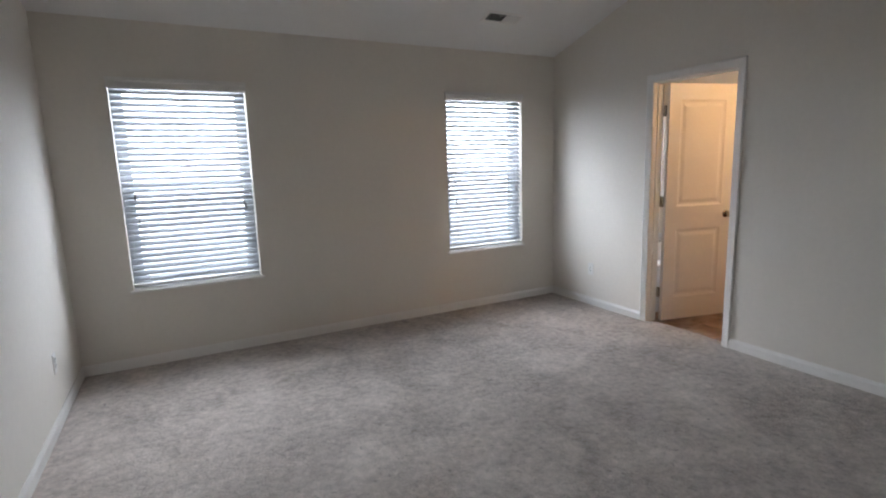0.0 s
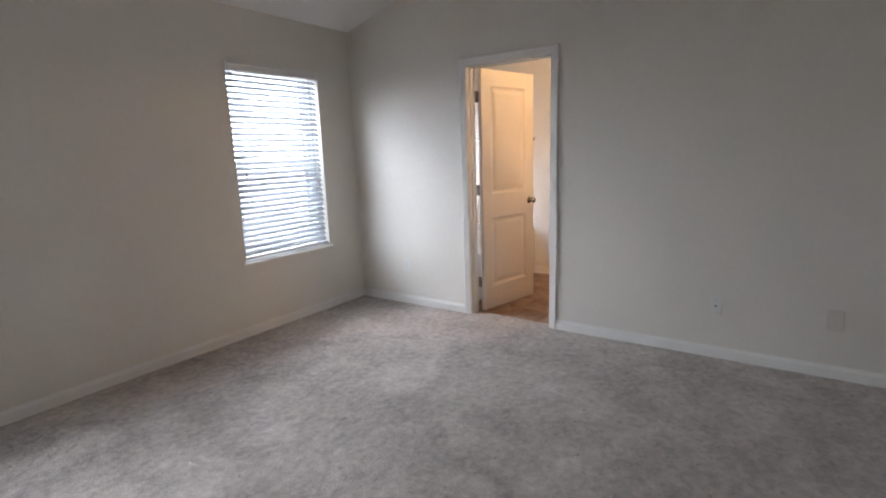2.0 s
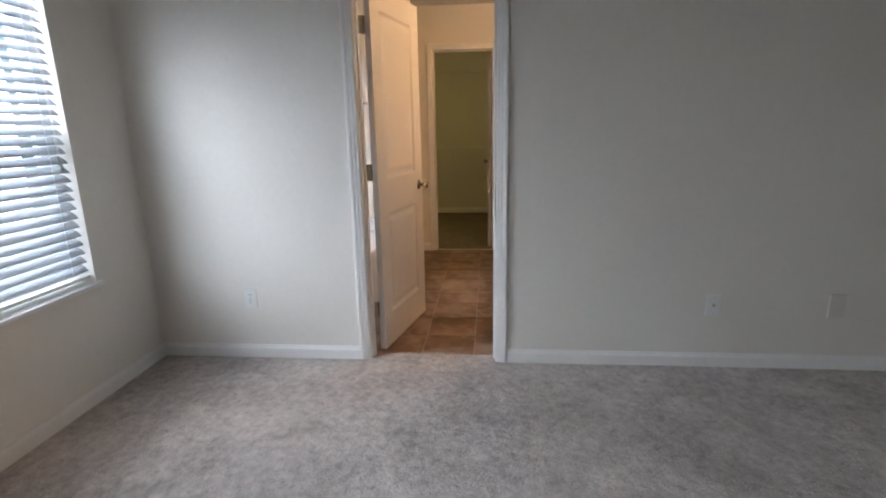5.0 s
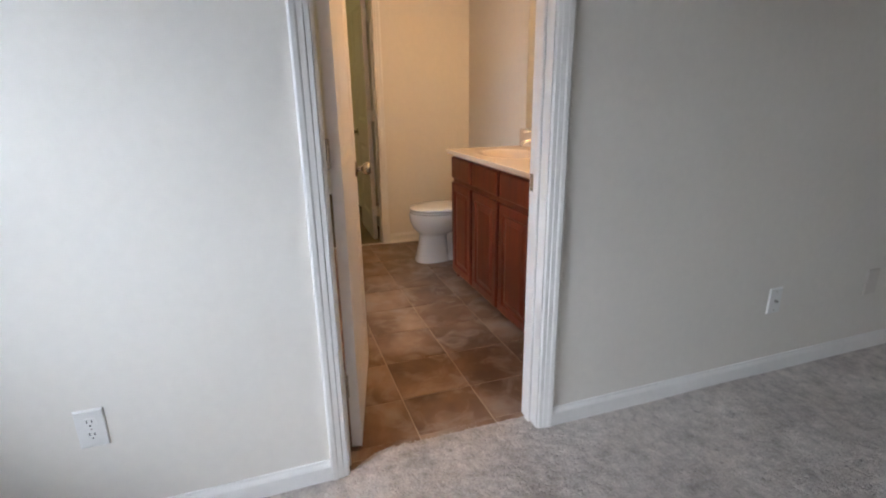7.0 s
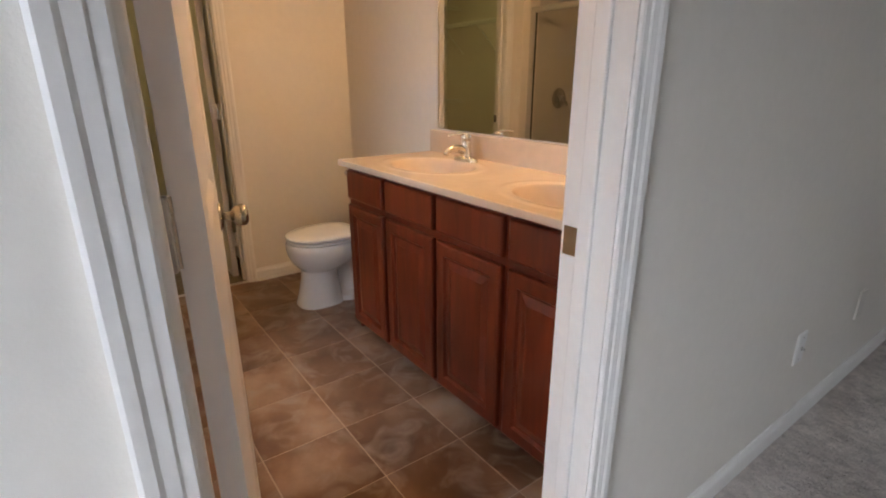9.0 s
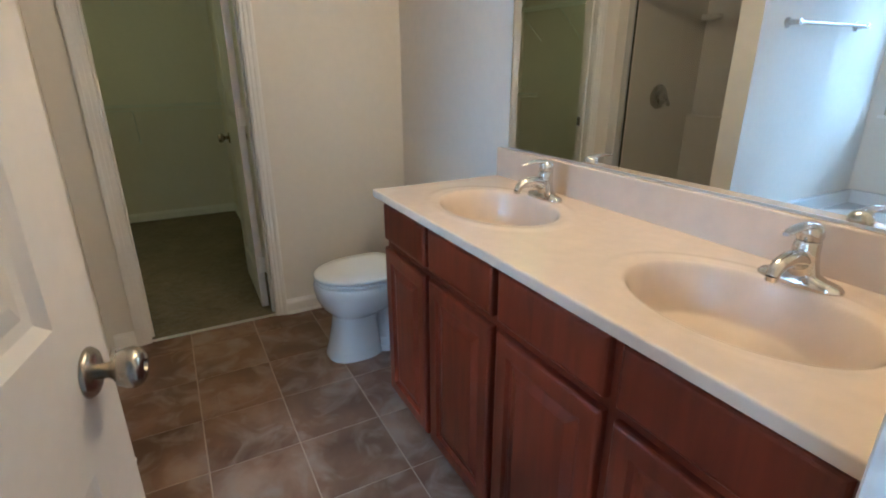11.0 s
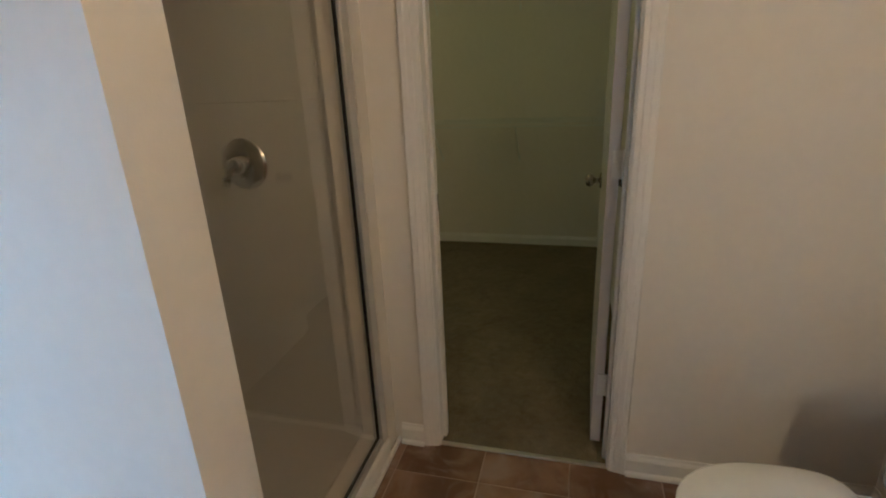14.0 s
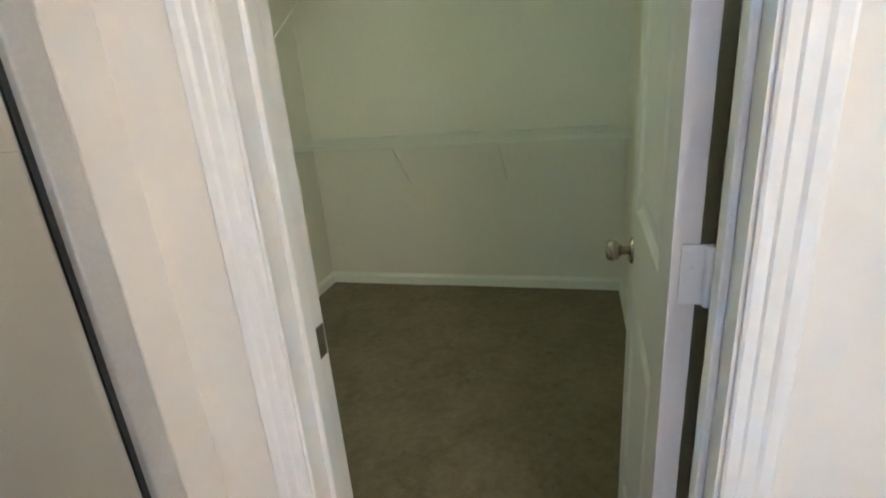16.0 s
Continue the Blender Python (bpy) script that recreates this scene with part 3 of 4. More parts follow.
    part("latch_plate", boxed(w - 0.001, (ya + yb) / 2 - 0.012, knob_z - 0.027, w + 0.0015, (ya + yb) / 2 + 0.012, knob_z + 0.028), NICKEL, root)
    return root


DOOR_A_ANGLE = 77.0
door("door_1", T + 0.006, DOOR_A[1] - 0.020, -90 + DOOR_A_ANGLE, 0.685, 2.015, 0.035, -1, "off-white moulded two-panel door standing open into the bathroom", NICKEL, 0.020, edge_leaf=0.010)
door("door_2", BATH_E + T + 0.004, DOOR_B[0] + 0.004, -1.0, 0.603, 2.012, 0.035, 1, "off-white moulded two-panel closet door standing open", TRIM, -0.005, 0.013, knob_z=0.885)


# ---- windows and blinds ----
def window(i, x0, x1, z0, z1):
    root = thing("window_%d" % i, (x0 + x1) / 2, 0.11, z0, "white vinyl single-hung window with an insect screen", "window", kind="structure")
    inv = root.matrix_basis.inverted()
    bm = bmesh.new()
    wall_cells(bm, (x0, x1), (z0, z1), 0.085, 0.145, [(x0 + 0.035, x1 - 0.035, z0 + 0.035, z1 - 0.035)], lambda u, w, z: (u, w, z))
    part("window_frame", bm, VINYL, root, m=inv)
    zm = (z0 + z1) / 2 - 0.02
    for name, a, b, ya, yb in (("upper_sash", zm - 0.02, z1 - 0.035, 0.118, 0.140), ("lower_sash", z0 + 0.035, zm + 0.02, 0.092, 0.116)):
        bm = wall_cells(bmesh.new(), (x0 + 0.035, x1 - 0.035), (a, b), ya, yb, [(x0 + 0.075, x1 - 0.075, a + 0.04, b - 0.04)], lambda u, w, z: (u, w, z))
        s = part(name, bm, VINYL, root, m=inv)
        g = part("pane", boxed(x0 + 0.075, (ya + yb) / 2 - 0.002, a + 0.04, x1 - 0.075, (ya + yb) / 2 + 0.002, b - 0.04), GLASS, s, m=Matrix())
        g.visible_shadow = False
    part("insect_screen", boxed(x0 + 0.036, 0.146, z0 + 0.03, x1 - 0.036, 0.147, zm), MESH, root, "grey insect mesh over the lower sash", m=inv)
    part("window_sill", boxed(x0 - 0.02, -0.032, z0 - 0.018, x1 + 0.02, 0.0, z0 + 0.001, bev=0.004), TRIM, root, "white painted window stool", m=inv)
    part("sill_board", boxed(x0 + 0.0005, 0.0, z0 - 0.01, x1 - 0.0005, 0.085, z0 + 0.0012), TRIM, root, m=inv)


def blind(x0, x1, z0, z1, tilt, label):
    w = x1 - x0
    root = thing("window_blind", (x0 + x1) / 2, 0.04, z1, label, "blind", "window blinds")
    bm = bmesh.new()
    loft(bm, [[(x, -0.052, -0.062), (x, -0.056, -0.052), (x, -0.056, -0.022), (x, -0.060, -0.012), (x, -0.060, 0.012), (x, -0.041, 0.012), (x, -0.041, -0.062)] for x in (-w / 2 - 0.006, w / 2 + 0.006)])
    part("valance", bm, PLASTIC, root, "white moulded valance")
    part("headrail", boxed(-w / 2 + 0.006, -0.03, -0.046, w / 2 - 0.006, 0.03, -0.002), PLASTIC, root)
    pitch, n = 0.0432, int((z1 - z0 - 0.10) / 0.0432)
    me = None
    for k in range(n):
        z = -0.078 - k * pitch
        if me is None:
            bm = bmesh.new()
            ring = []
            for v in np.linspace(-1, 1, 7):
                ring.append((0.025 * v, 0.0028 * (1 - v * v)))
            ring += [(a, b - 0.0026) for a, b in ring[::-1]]
            loft(bm, [[(x, a, b) for a, b in ring] for x in (-w / 2 + 0.007, w / 2 - 0.007)])
            o = part("slat", bm, SLAT, root, smooth=True)
            me = o.data
        else:
            o = new("slat", me)
            o.parent = root
        o.matrix_basis = pose(random.uniform(-0.001, 0.001), 0, z, tilt + random.uniform(-0.6, 0.6), random.uniform(-0.06, 0.06), 0)
    zb = -0.078 - n * pitch
    part("bottom_rail", boxed(-w / 2 + 0.007, -0.025, max(zb - 0.01, z0 - z1 + 0.003), w / 2 - 0.007, 0.025, max(zb - 0.01, z0 - z1 + 0.003) + 0.016, bev=0.003), PLASTIC, root)
    for fx in (-0.5 * w + 0.11, 0.5 * w - 0.11):
        for yy in (-0.027, 0.027):
            part("ladder_cord", tube(bmesh.new(), [(fx, yy, -0.04), (fx, yy, zb)], 0.0009, 5), PLASTIC, root)
    for fx, drops in ((-0.5 * w + 0.085, (0.80, 0.98)), (0.5 * w - 0.075, (0.88, 0.905))):
        for q, d in enumerate(drops):
            xx = fx + 0.009 * q
            cord = part("pull_cord", tube(bmesh.new(), [(xx, -0.034, -0.05), (xx, -0.036, -d)], 0.0011, 5), PLASTIC, root)
            part("tassel", lathe(bmesh.new(), [(0.002, 0.0), (0.004, -0.004), (0.006, -0.022), (0.0075, -0.036), (0.004, -0.040), (0, -0.04)], 10, pose(xx, -0.036, -d)), WALNUT_CORD, cord, "small grey cord tassel")
    return root


for i, (x0, x1, z0, z1) in enumerate(WINDOWS):
    window(i + 1, x0, x1, z0, z1)
    blind(x0, x1, z0, z1, 43, "white two-inch slatted blind, lowered and half closed")


# ---- outlets and vent ----
def plate(x, y, z, rz, holes, label, name="wall_outlet", w=0.072, h=0.117, mat=PLASTIC):
    """A cover plate; local -y is its front."""
    root = thing(name, x, y, z, label, "outlet", rz=rz)
    bm = bmesh.new()
    loft(bm, [[(-w / 2 + i, -d, -h / 2 + i), (w / 2 - i, -d, -h / 2 + i), (w / 2 - i, -d, h / 2 - i), (-w / 2 + i, -d, h / 2 - i)] for i, d in ((0, 0), (0, 0.002), (0.003, 0.0055), (0.006, 0.0062))])
    part("cover_plate", bm, mat, root)
    if holes == "duplex":
        for s in (-0.0195, 0.0195):
            bm = bmesh.new()
            pts = oval(0, s, 0.0165, 0.0145, 0, 20, 3.2)
            loft(bm, [[(a, -0.0060, b) for a, b, _ in pts], [(a, -0.0085, b) for a, b, _ in pts]])
            r = part("receptacle", bm, PLASTIC, root)
            for sx, hh in ((-0.006, 0.0045), (0.006, 0.0036)):
                part("slot", boxed(sx - 0.0012, -0.0089, s + 0.001, sx + 0.0012, -0.0082, s + 0.001 + 2 * hh), DARK, r)
            part("slot", lathe(bmesh.new(), [(0.0024, 0), (0.0024, 0.0006)], 10, pose(0, -0.0083, s - 0.0075, 90)), DARK, r)
        part("screw", lathe(bmesh.new(), [(0.003, 0), (0.003, 0.001), (0.001, 0.0016)], 10, pose(0, -0.006, 0, 90)), CHROME, root)
    elif holes == "jack":
        part("jack", lathe(bmesh.new(), [(0.0075, 0), (0.0075, 0.003), (0.0048, 0.004), (0.0048, 0.011), (0.002, 0.0112)], 14, pose(0, -0.006, 0, 90)), CHROME, root, "threaded coaxial jack")
        for s in (-0.042, 0.042):
            part("screw", lathe(bmesh.new(), [(0.003, 0), (0.003, 0.001), (0.001, 0.0016)], 10, pose(0, -0.006, s, 90)), CHROME, root)
    else:
        for s in (-0.042, 0.042):
            part("screw", lathe(bmesh.new(), [(0.003, 0), (0.003, 0.001), (0.001, 0.0016)], 10, pose(0, -0.006, s, 90)), mat, root)
    return root


plate(0, -0.573, 0.364, -90, "duplex", "white duplex wall outlet above the baseboard")
plate(0, -3.097, 0.355, -90, "jack", "white wall plate with a single cable jack", "cable_plate")
plate(0, -3.705, 0.357, -90, "blank", "almond blank wall plate nearly matching the paint", "blank_plate", 0.080, 0.124, ALMOND)
plate(ROOM_W, -0.72, 0.36, 90, "duplex", "white duplex wall outlet near the corner")

vent = thing("ceiling_vent", -0.98, -0.52, EAVE + 0.52 * (RIDGE - EAVE) / 2.7 - 0.001, "white stamped steel ceiling register with a black sheet behind its louvres", "vent")
vent.matrix_basis = vent.matrix_basis @ pose(0, 0, 0, -math.degrees(math.atan((RIDGE - EAVE) / 2.7)), 0, 0)
part("frame", wall_cells(bmesh.new(), (-0.18, 0.18), (-0.075, 0.075), -0.006, 0.0, [(-0.155, 0.155, -0.05, 0.05)], lambda u, w, z: (u, z, w)), TRIM, vent)
# near-black sheet stands in for the unlit duct behind the louvres
part("duct_darkness", boxed(-0.155, -0.05, -0.0012, 0.155, 0.05, -0.0004), DARK, vent)
for k in range(15):
    xx = -0.145 + k * 0.0207
    ang = -38 if xx < -0.0 else 38
    part("louvre", boxed(-0.0105, -0.05, -0.0005, 0.0105, 0.05, 0.0005), TRIM, vent, m=pose(xx, 0, -0.0075, 0, ang, 0))

# ---- bathroom: tub and shower ----
def rect_ring(angles, cx, cy, a, b, z):
    out = []
    for t in angles:
        c, s = math.cos(t), math.sin(t)
        k = 1 / max(abs(c) / a, abs(s) / b)
        out.append((cx + c * k, cy + s * k, z))
    return out


def oval_ring(angles, cx, cy, rx, ry, z, p):
    out = []
    for t in angles:
        c, s = math.cos(t), math.sin(t)
        k = (abs(c / rx) ** p + abs(s / ry) ** p) ** (-1 / p)
        out.append((cx + c * k, cy + s * k, z))
    return out


TUB_X0, TUB_X1, TUB_Y0 = T + 0.003, PART_W - 0.003, -1.10
tcx, tcy, ta, tb = (TUB_X0 + TUB_X1) / 2, TUB_Y0 / 2 - 0.0015, (TUB_X1 - TUB_X0) / 2, -TUB_Y0 / 2 - 0.0015
tub = thing("bathtub", tcx, tcy, 0, "glossy white acrylic alcove garden tub", "bathtub")
corner = math.atan2(tb, ta)
ANG = sorted([2 * math.pi * i / 72 for i in range(72)] + [corner, math.pi - corner, math.pi + corner, 2 * math.pi - corner])
DECK = 0.445
rings = [rect_ring(ANG, 0, 0, ta, tb, 0), rect_ring(ANG, 0, 0, ta, tb, DECK - 0.02), rect_ring(ANG, 0, 0, ta - 0.003, tb - 0.003, DECK - 0.006),
         rect_ring(ANG, 0, 0, ta - 0.012, tb - 0.012, DECK)]
for k, z in ((1.05, DECK), (1.02, DECK + 0.006), (1.0, DECK + 0.006), (0.975, DECK - 0.004), (0.955, DECK - 0.03), (0.93, DECK - 0.12), (0.87, DECK - 0.23), (0.78, DECK - 0.335), (0.5, DECK - 0.36), (0.1, DECK - 0.363)):
    rings.append(oval_ring(ANG, 0, 0.0, 0.685 * k, 0.42 * k, z, 3))
part("shell", loft(bmesh.new(), rings), ACRYLIC, tub, smooth=True)
for a in ((-ta, -tb, DECK - 0.01, -ta + 0.035, tb, DECK + 0.082), (ta - 0.032, -tb, DECK - 0.01, ta, tb, DECK + 0.082), (-ta + 0.035, tb - 0.035, DECK - 0.01, ta - 0.032, tb, DECK + 0.082)):
    part("flange", boxed(*a, bev=0.006), ACRYLIC, tub)
part("drain", lathe(bmesh.new(), [(0.03, 0), (0.03, 0.003), (0.012, 0.004), (0, 0.004)], 18, pose(-0.40, 0, DECK - 0.362)), CHROME, tub)

SH_Y = -1.187
pan = thing("shower_pan", (PART_E + BATH_E) / 2, -0.76, 0, "cream fibreglass shower base with a raised kerb", "shower base")
pinv = pan.matrix_basis.inverted()
part("basin", boxed(PART_E + 0.002, SH_Y + 0.115, 0.0, BATH_E - 0.002, SHOWER_BACK - 0.002, 0.045, bev=0.008), FIBREGLASS, pan, m=pinv)
part("kerb", boxed(PART_E + 0.002, SH_Y, 0.0, RETURN_W - 0.002, SH_Y + 0.12, 0.072, bev=0.010, seg=3), TRIM, pan, "white moulded shower kerb", m=pinv)
part("kerb_lip", boxed(PART_E + 0.002, SH_Y - 0.016, 0.0, BATH_E - 0.002, SH_Y, 0.020, bev=0.006), TRIM, pan, m=pinv)

sur = thing("shower_surround", (PART_E + BATH_E) / 2, SHOWER_BACK, 0, "beige fibreglass three-sided shower surround with moulded ledges", "shower wall")
sinv = sur.matrix_basis.inverted()
for z0, z1, k in ((0.045, 1.2845, 0.014), (1.286, 2.0, 0.015)):
    part("side_panel", boxed(BATH_E - k, -1.072, z0, BATH_E - 0.001, SHOWER_BACK - 0.001, z1, bev=0.0012), FIBREGLASS, sur, m=sinv)
    part("side_panel", boxed(PART_E + 0.001, -1.072, z0, PART_E + k, SHOWER_BACK - 0.001, z1, bev=0.0012), FIBREGLASS, sur, m=sinv)
    part("back_panel", boxed(PART_E + k, SHOWER_BACK - k, z0, BATH_E - k, SHOWER_BACK - 0.001, z1, bev=0.0012), FIBREGLASS, sur, m=sinv)


def ledge(cx, sx, z0, z1, w, d):
    """A moulded corner block whose top is a soap ledge."""
    bm = bmesh.new()
    cy = SHOWER_BACK - 0.014
    rings = []
    for z, k in ((z0, 0.90), (z0 + 0.012, 1.0), (z1 - 0.016, 1.0), (z1 - 0.005, 0.97), (z1, 0.88)):
        arc = [(cx + sx * w * k * math.sin(t) ** 0.6, cy - d * k * math.cos(t) ** 0.6, z) for t in np.linspace(0, math.pi / 2, 12)]
        rings.append([(cx, cy, z)] + arc)
    loft(bm, rings)
    return bm


for cx, sx in ((BATH_E - 0.014, -1), (PART_E + 0.014, 1)):
    part("ledge", ledge(cx, sx, 1.60, 1.64, 0.13, 0.06), FIBREGLASS, sur, smooth=True, m=sinv)

for z1, d in ((0.945, 0.068), (0.262, 0.115)):
    part("moulded_step", boxed(PART_E + 0.0155, SHOWER_BACK - 0.015 - d, 0.046, BATH_E - 0.0155, SHOWER_BACK - 0.015, z1, bev=0.014, seg=3), FIBREGLASS, sur, "step moulded across the back panel", m=sinv)

enc = thing("shower_door", (PART_E + BATH_E) / 2, -1.147, 0.072, "framed clear glass shower door, closed, on a white kerb", "shower door")
einv = enc.matrix_basis.inverted()
JX0, JX1, HZ, KZ, FY = PART_E + 0.001, RETURN_W - 0.001, 1.775, 0.072, -1.157
for xa, xb in ((JX0, JX0 + 0.046), (JX1 - 0.046, JX1)):
    part("jamb", boxed(xa, FY - 0.020, KZ, xb, FY + 0.020, HZ, bev=0.003), ALUMINIUM, enc, "bright metal frame upright", m=einv)
part("header", boxed(JX0 + 0.046, FY - 0.020, HZ - 0.04, JX1 - 0.046, FY + 0.022, HZ, bev=0.003), ALUMINIUM, enc, m=einv)
part("bottom_rail", boxed(JX0 + 0.046, FY - 0.018, KZ, JX1 - 0.046, FY + 0.018, KZ + 0.026, bev=0.003), ALUMINIUM, enc, m=einv)
for xa, xb in ((JX0 + 0.0465, JX0 + 0.0525), (JX1 - 0.0525, JX1 - 0.0465)):
    part("gasket", boxed(xa, FY - 0.007, KZ + 0.026, xb, FY + 0.005, HZ - 0.04), DARK, enc, "black rubber gasket", m=einv)
part("gasket", boxed(JX0 + 0.052, FY - 0.006, KZ + 0.026, JX1 - 0.052, FY + 0.006, KZ + 0.032), DARK, enc, m=einv)
pane = part("glass_panel", boxed(JX0 + 0.0525, FY - 0.0025, KZ + 0.0325, JX1 - 0.0525, FY + 0.0025, HZ - 0.041), SHOWER_GLASS, enc, "clear glass pane", m=einv)
pane.visible_shadow = False

valve = thing("shower_valve", BATH_E - 0.0145, -0.712, 1.082, "chrome round shower valve trim with a lever handle", "shower valve", rz=-90)
part("escutcheon", lathe(bmesh.new(), [(0.088, 0), (0.088, 0.003), (0.080, 0.011), (0.060, 0.017), (0.036, 0.019), (0.0, 0.019)], 36, pose(0, 0, 0, 90)), CHROME, valve, smooth=True)
part("hub", lathe(bmesh.new(), [(0.034, 0.015), (0.031, 0.035), (0.027, 0.055), (0.020, 0.062), (0, 0.064)], 28, pose(0, 0, 0, 90)), CHROME, valve, smooth=True)
part("lever", tube(bmesh.new(), [(0, -0.045, 0), (-0.016, -0.062, -0.018), (-0.030, -0.068, -0.044), (-0.036, -0.064, -0.064)], [0.017, 0.016, 0.014, 0.011], 14), CHROME, valve, smooth=True)

bar = thing("towel_bar", PART_W, -0.75, 1.493, "chrome towel bar on the stub wall over the tub", "towel bar")
for yy in (-0.33, 0.33):
    post = part("post", lathe(bmesh.new(), [(0.026, 0), (0.026, 0.006), (0.014, 0.014), (0.012, 0.055), (0.016, 0.066), (0, 0.068)], 18, pose(0, yy, 0, 0, -90, 0)), CHROME, bar, smooth=True)
part("rail", tube(bmesh.new(), [(-0.056, -0.33, 0), (-0.056, 0.33, 0)], 0.0085, 12), CHROME, bar, smooth=True)

# ---- vanity ----
VX0, VX1, VF = T + 0.002, 1.676, -2.252
van = thing("vanity_cabinet", (VX0 + VX1) / 2, (BATH_S + VF) / 2, 0, "cherry-stained wooden double vanity with four drawers and doors", "cabinet")
vinv = van.matrix_basis.inverted()
bm = boxed(VX0, BATH_S + 0.001, 0.045, VX0 + 0.016, VF - 0.018, 0.8535)
box(bm, VX1 - 0.016, BATH_S + 0.001, 0.002, VX1, VF - 0.018, 0.8535)
box(bm, VX0 + 0.016, BATH_S + 0.001, 0.045, VX1 - 0.016, VF - 0.018, 0.06)
part("body", bm, CHERRY, van, m=vinv)
part("face_frame", boxed(VX0, VF - 0.018, 0.040, VX1, VF, 0.8535, bev=0.0015), CHERRY, van, m=vinv)
part("toe_kick", boxed(VX0 + 0.017, VF - 0.07, 0.0, VX1 - 0.017, VF - 0.055, 0.044), CHERRY_SHADED, van, "recessed toe board, its shade put into the cherry colour", m=vinv)


def front(x0, x1, z0, z1, panel):
    """A drawer front or a raised-panel door; its back at y = VF."""
    bm = bmesh.new()
    steps = [(0, 0), (0, 0.013), (0.002, 0.0175), (0.006, 0.0205), (0.011, 0.0215)]
    if panel:
        steps += [(0.048, 0.0215), (0.051, 0.0185), (0.056, 0.0125), (0.064, 0.0115), (0.090, 0.0195), (0.095, 0.020)]
    else:
        steps += [(0.018, 0.0218)]
    loft(bm, [[(x0 + i, VF + d, z0 + i), (x1 - i, VF + d, z0 + i), (x1 - i, VF + d, z1 - i), (x0 + i, VF + d, z1 - i)] for i, d in steps])
    return bm


COLS = [(1.662, 1.338), (1.310, 0.962), (0.936, 0.582), (0.552, 0.200)]
for xb, xa in COLS:
    part("drawer_front", front(xa, xb, 0.698, 0.832, False), CHERRY, van, m=vinv)
    part("door", front(xa, xb, 0.060, 0.668, True), CHERRY, van, m=vinv)

top = thing("countertop", (VX0 + 1.692) / 2, BATH_S, 0.854, "cream cultured marble vanity top with two moulded basins", "countertop")
SINKS = (1.290, 0.500)
SINK_Y, SRX, SRY, SDEPTH = -2.466, 0.228, 0.164, 0.135
TX0, TX1, TYB, TYF, TZ, TZB = VX0, 1.690, BATH_S + 0.001, -2.206, 0.880, 0.854


def top_height(x, y):
    z = TZ
    for cx in SINKS:
        e = math.hypot((x - cx) / SRX, (y - SINK_Y) / SRY)
        if e < 1.02:
            u = min(1, (1.02 - e) / 0.26)
            z -= SDEPTH * (0.62 * u * u * (3 - 2 * u) + 0.38 * (1 - min(e, 1) ** 2))
        elif e < 1.30:
            z += 0.0022 * math.sin(math.pi * (e - 1.02) / 0.28) ** 2
    edge = min(TYF - y, TX1 - x)
    if edge < 0.006:
        z -= 0.006 - math.sqrt(max(0, 0.006 ** 2 - (0.006 - edge) ** 2))
    return z


xs = sorted(set(list(np.linspace(TX0, TX1 - 0.01, 300)) + [TX1 - d for d in (0.006, 0.004, 0.0025, 0.0012, 0.0004, 0)]))
ys = sorted(set(list(np.linspace(TYB, TYF - 0.01, 110)) + [TYF - d for d in (0.006, 0.004, 0.0025, 0.0012, 0.0004, 0)]))
ny = len(ys)
verts = [(x, y, top_height(x, y)) for x in xs for y in ys]
faces = [(i * ny + j, (i + 1) * ny + j, (i + 1) * ny + j + 1, i * ny + j + 1) for i in range(len(xs) - 1) for j in range(ny - 1)]
border = [i * ny for i in range(len(xs))] + [(len(xs) - 1) * ny + j for j in range(1, ny)] + [i * ny + ny - 1 for i in range(len(xs) - 2, -1, -1)] + [j for j in range(ny - 2, 0, -1)]
nb = len(verts)
verts += [(verts[i][0], verts[i][1], TZB) for i in border]
for k in range(len(border)):
    k2 = (k + 1) % len(border)
    faces.append((border[k], nb + k, nb + k2, border[k2]))
me = bpy.data.meshes.new("slab")
me.from_pydata(verts, [], faces)
me.materials.append(MARBLE)
me.polygons.foreach_set("use_smooth", [True] * len(me.polygons))
slab = new("slab", me)
slab.parent, slab.matrix_basis = top, top.matrix_basis.inverted()
tinv = top.matrix_basis.inverted()
part("backsplash", boxed(TX0, TYB, TZ - 0.003, TX1, TYB + 0.021, 0.990, bev=0.004), MARBLE, top, m=tinv)
for cx in SINKS:
    zz = top_height(cx, SINK_Y)
    part("drain", lathe(bmesh.new(), [(0.026, 0), (0.026, 0.002), (0.020, 0.003), (0.018, 0.001), (0, 0.004)], 22, pose(cx, SINK_Y, zz - 0.0005)), CHROME, top, "chrome basin drain", smooth=True, m=tinv)


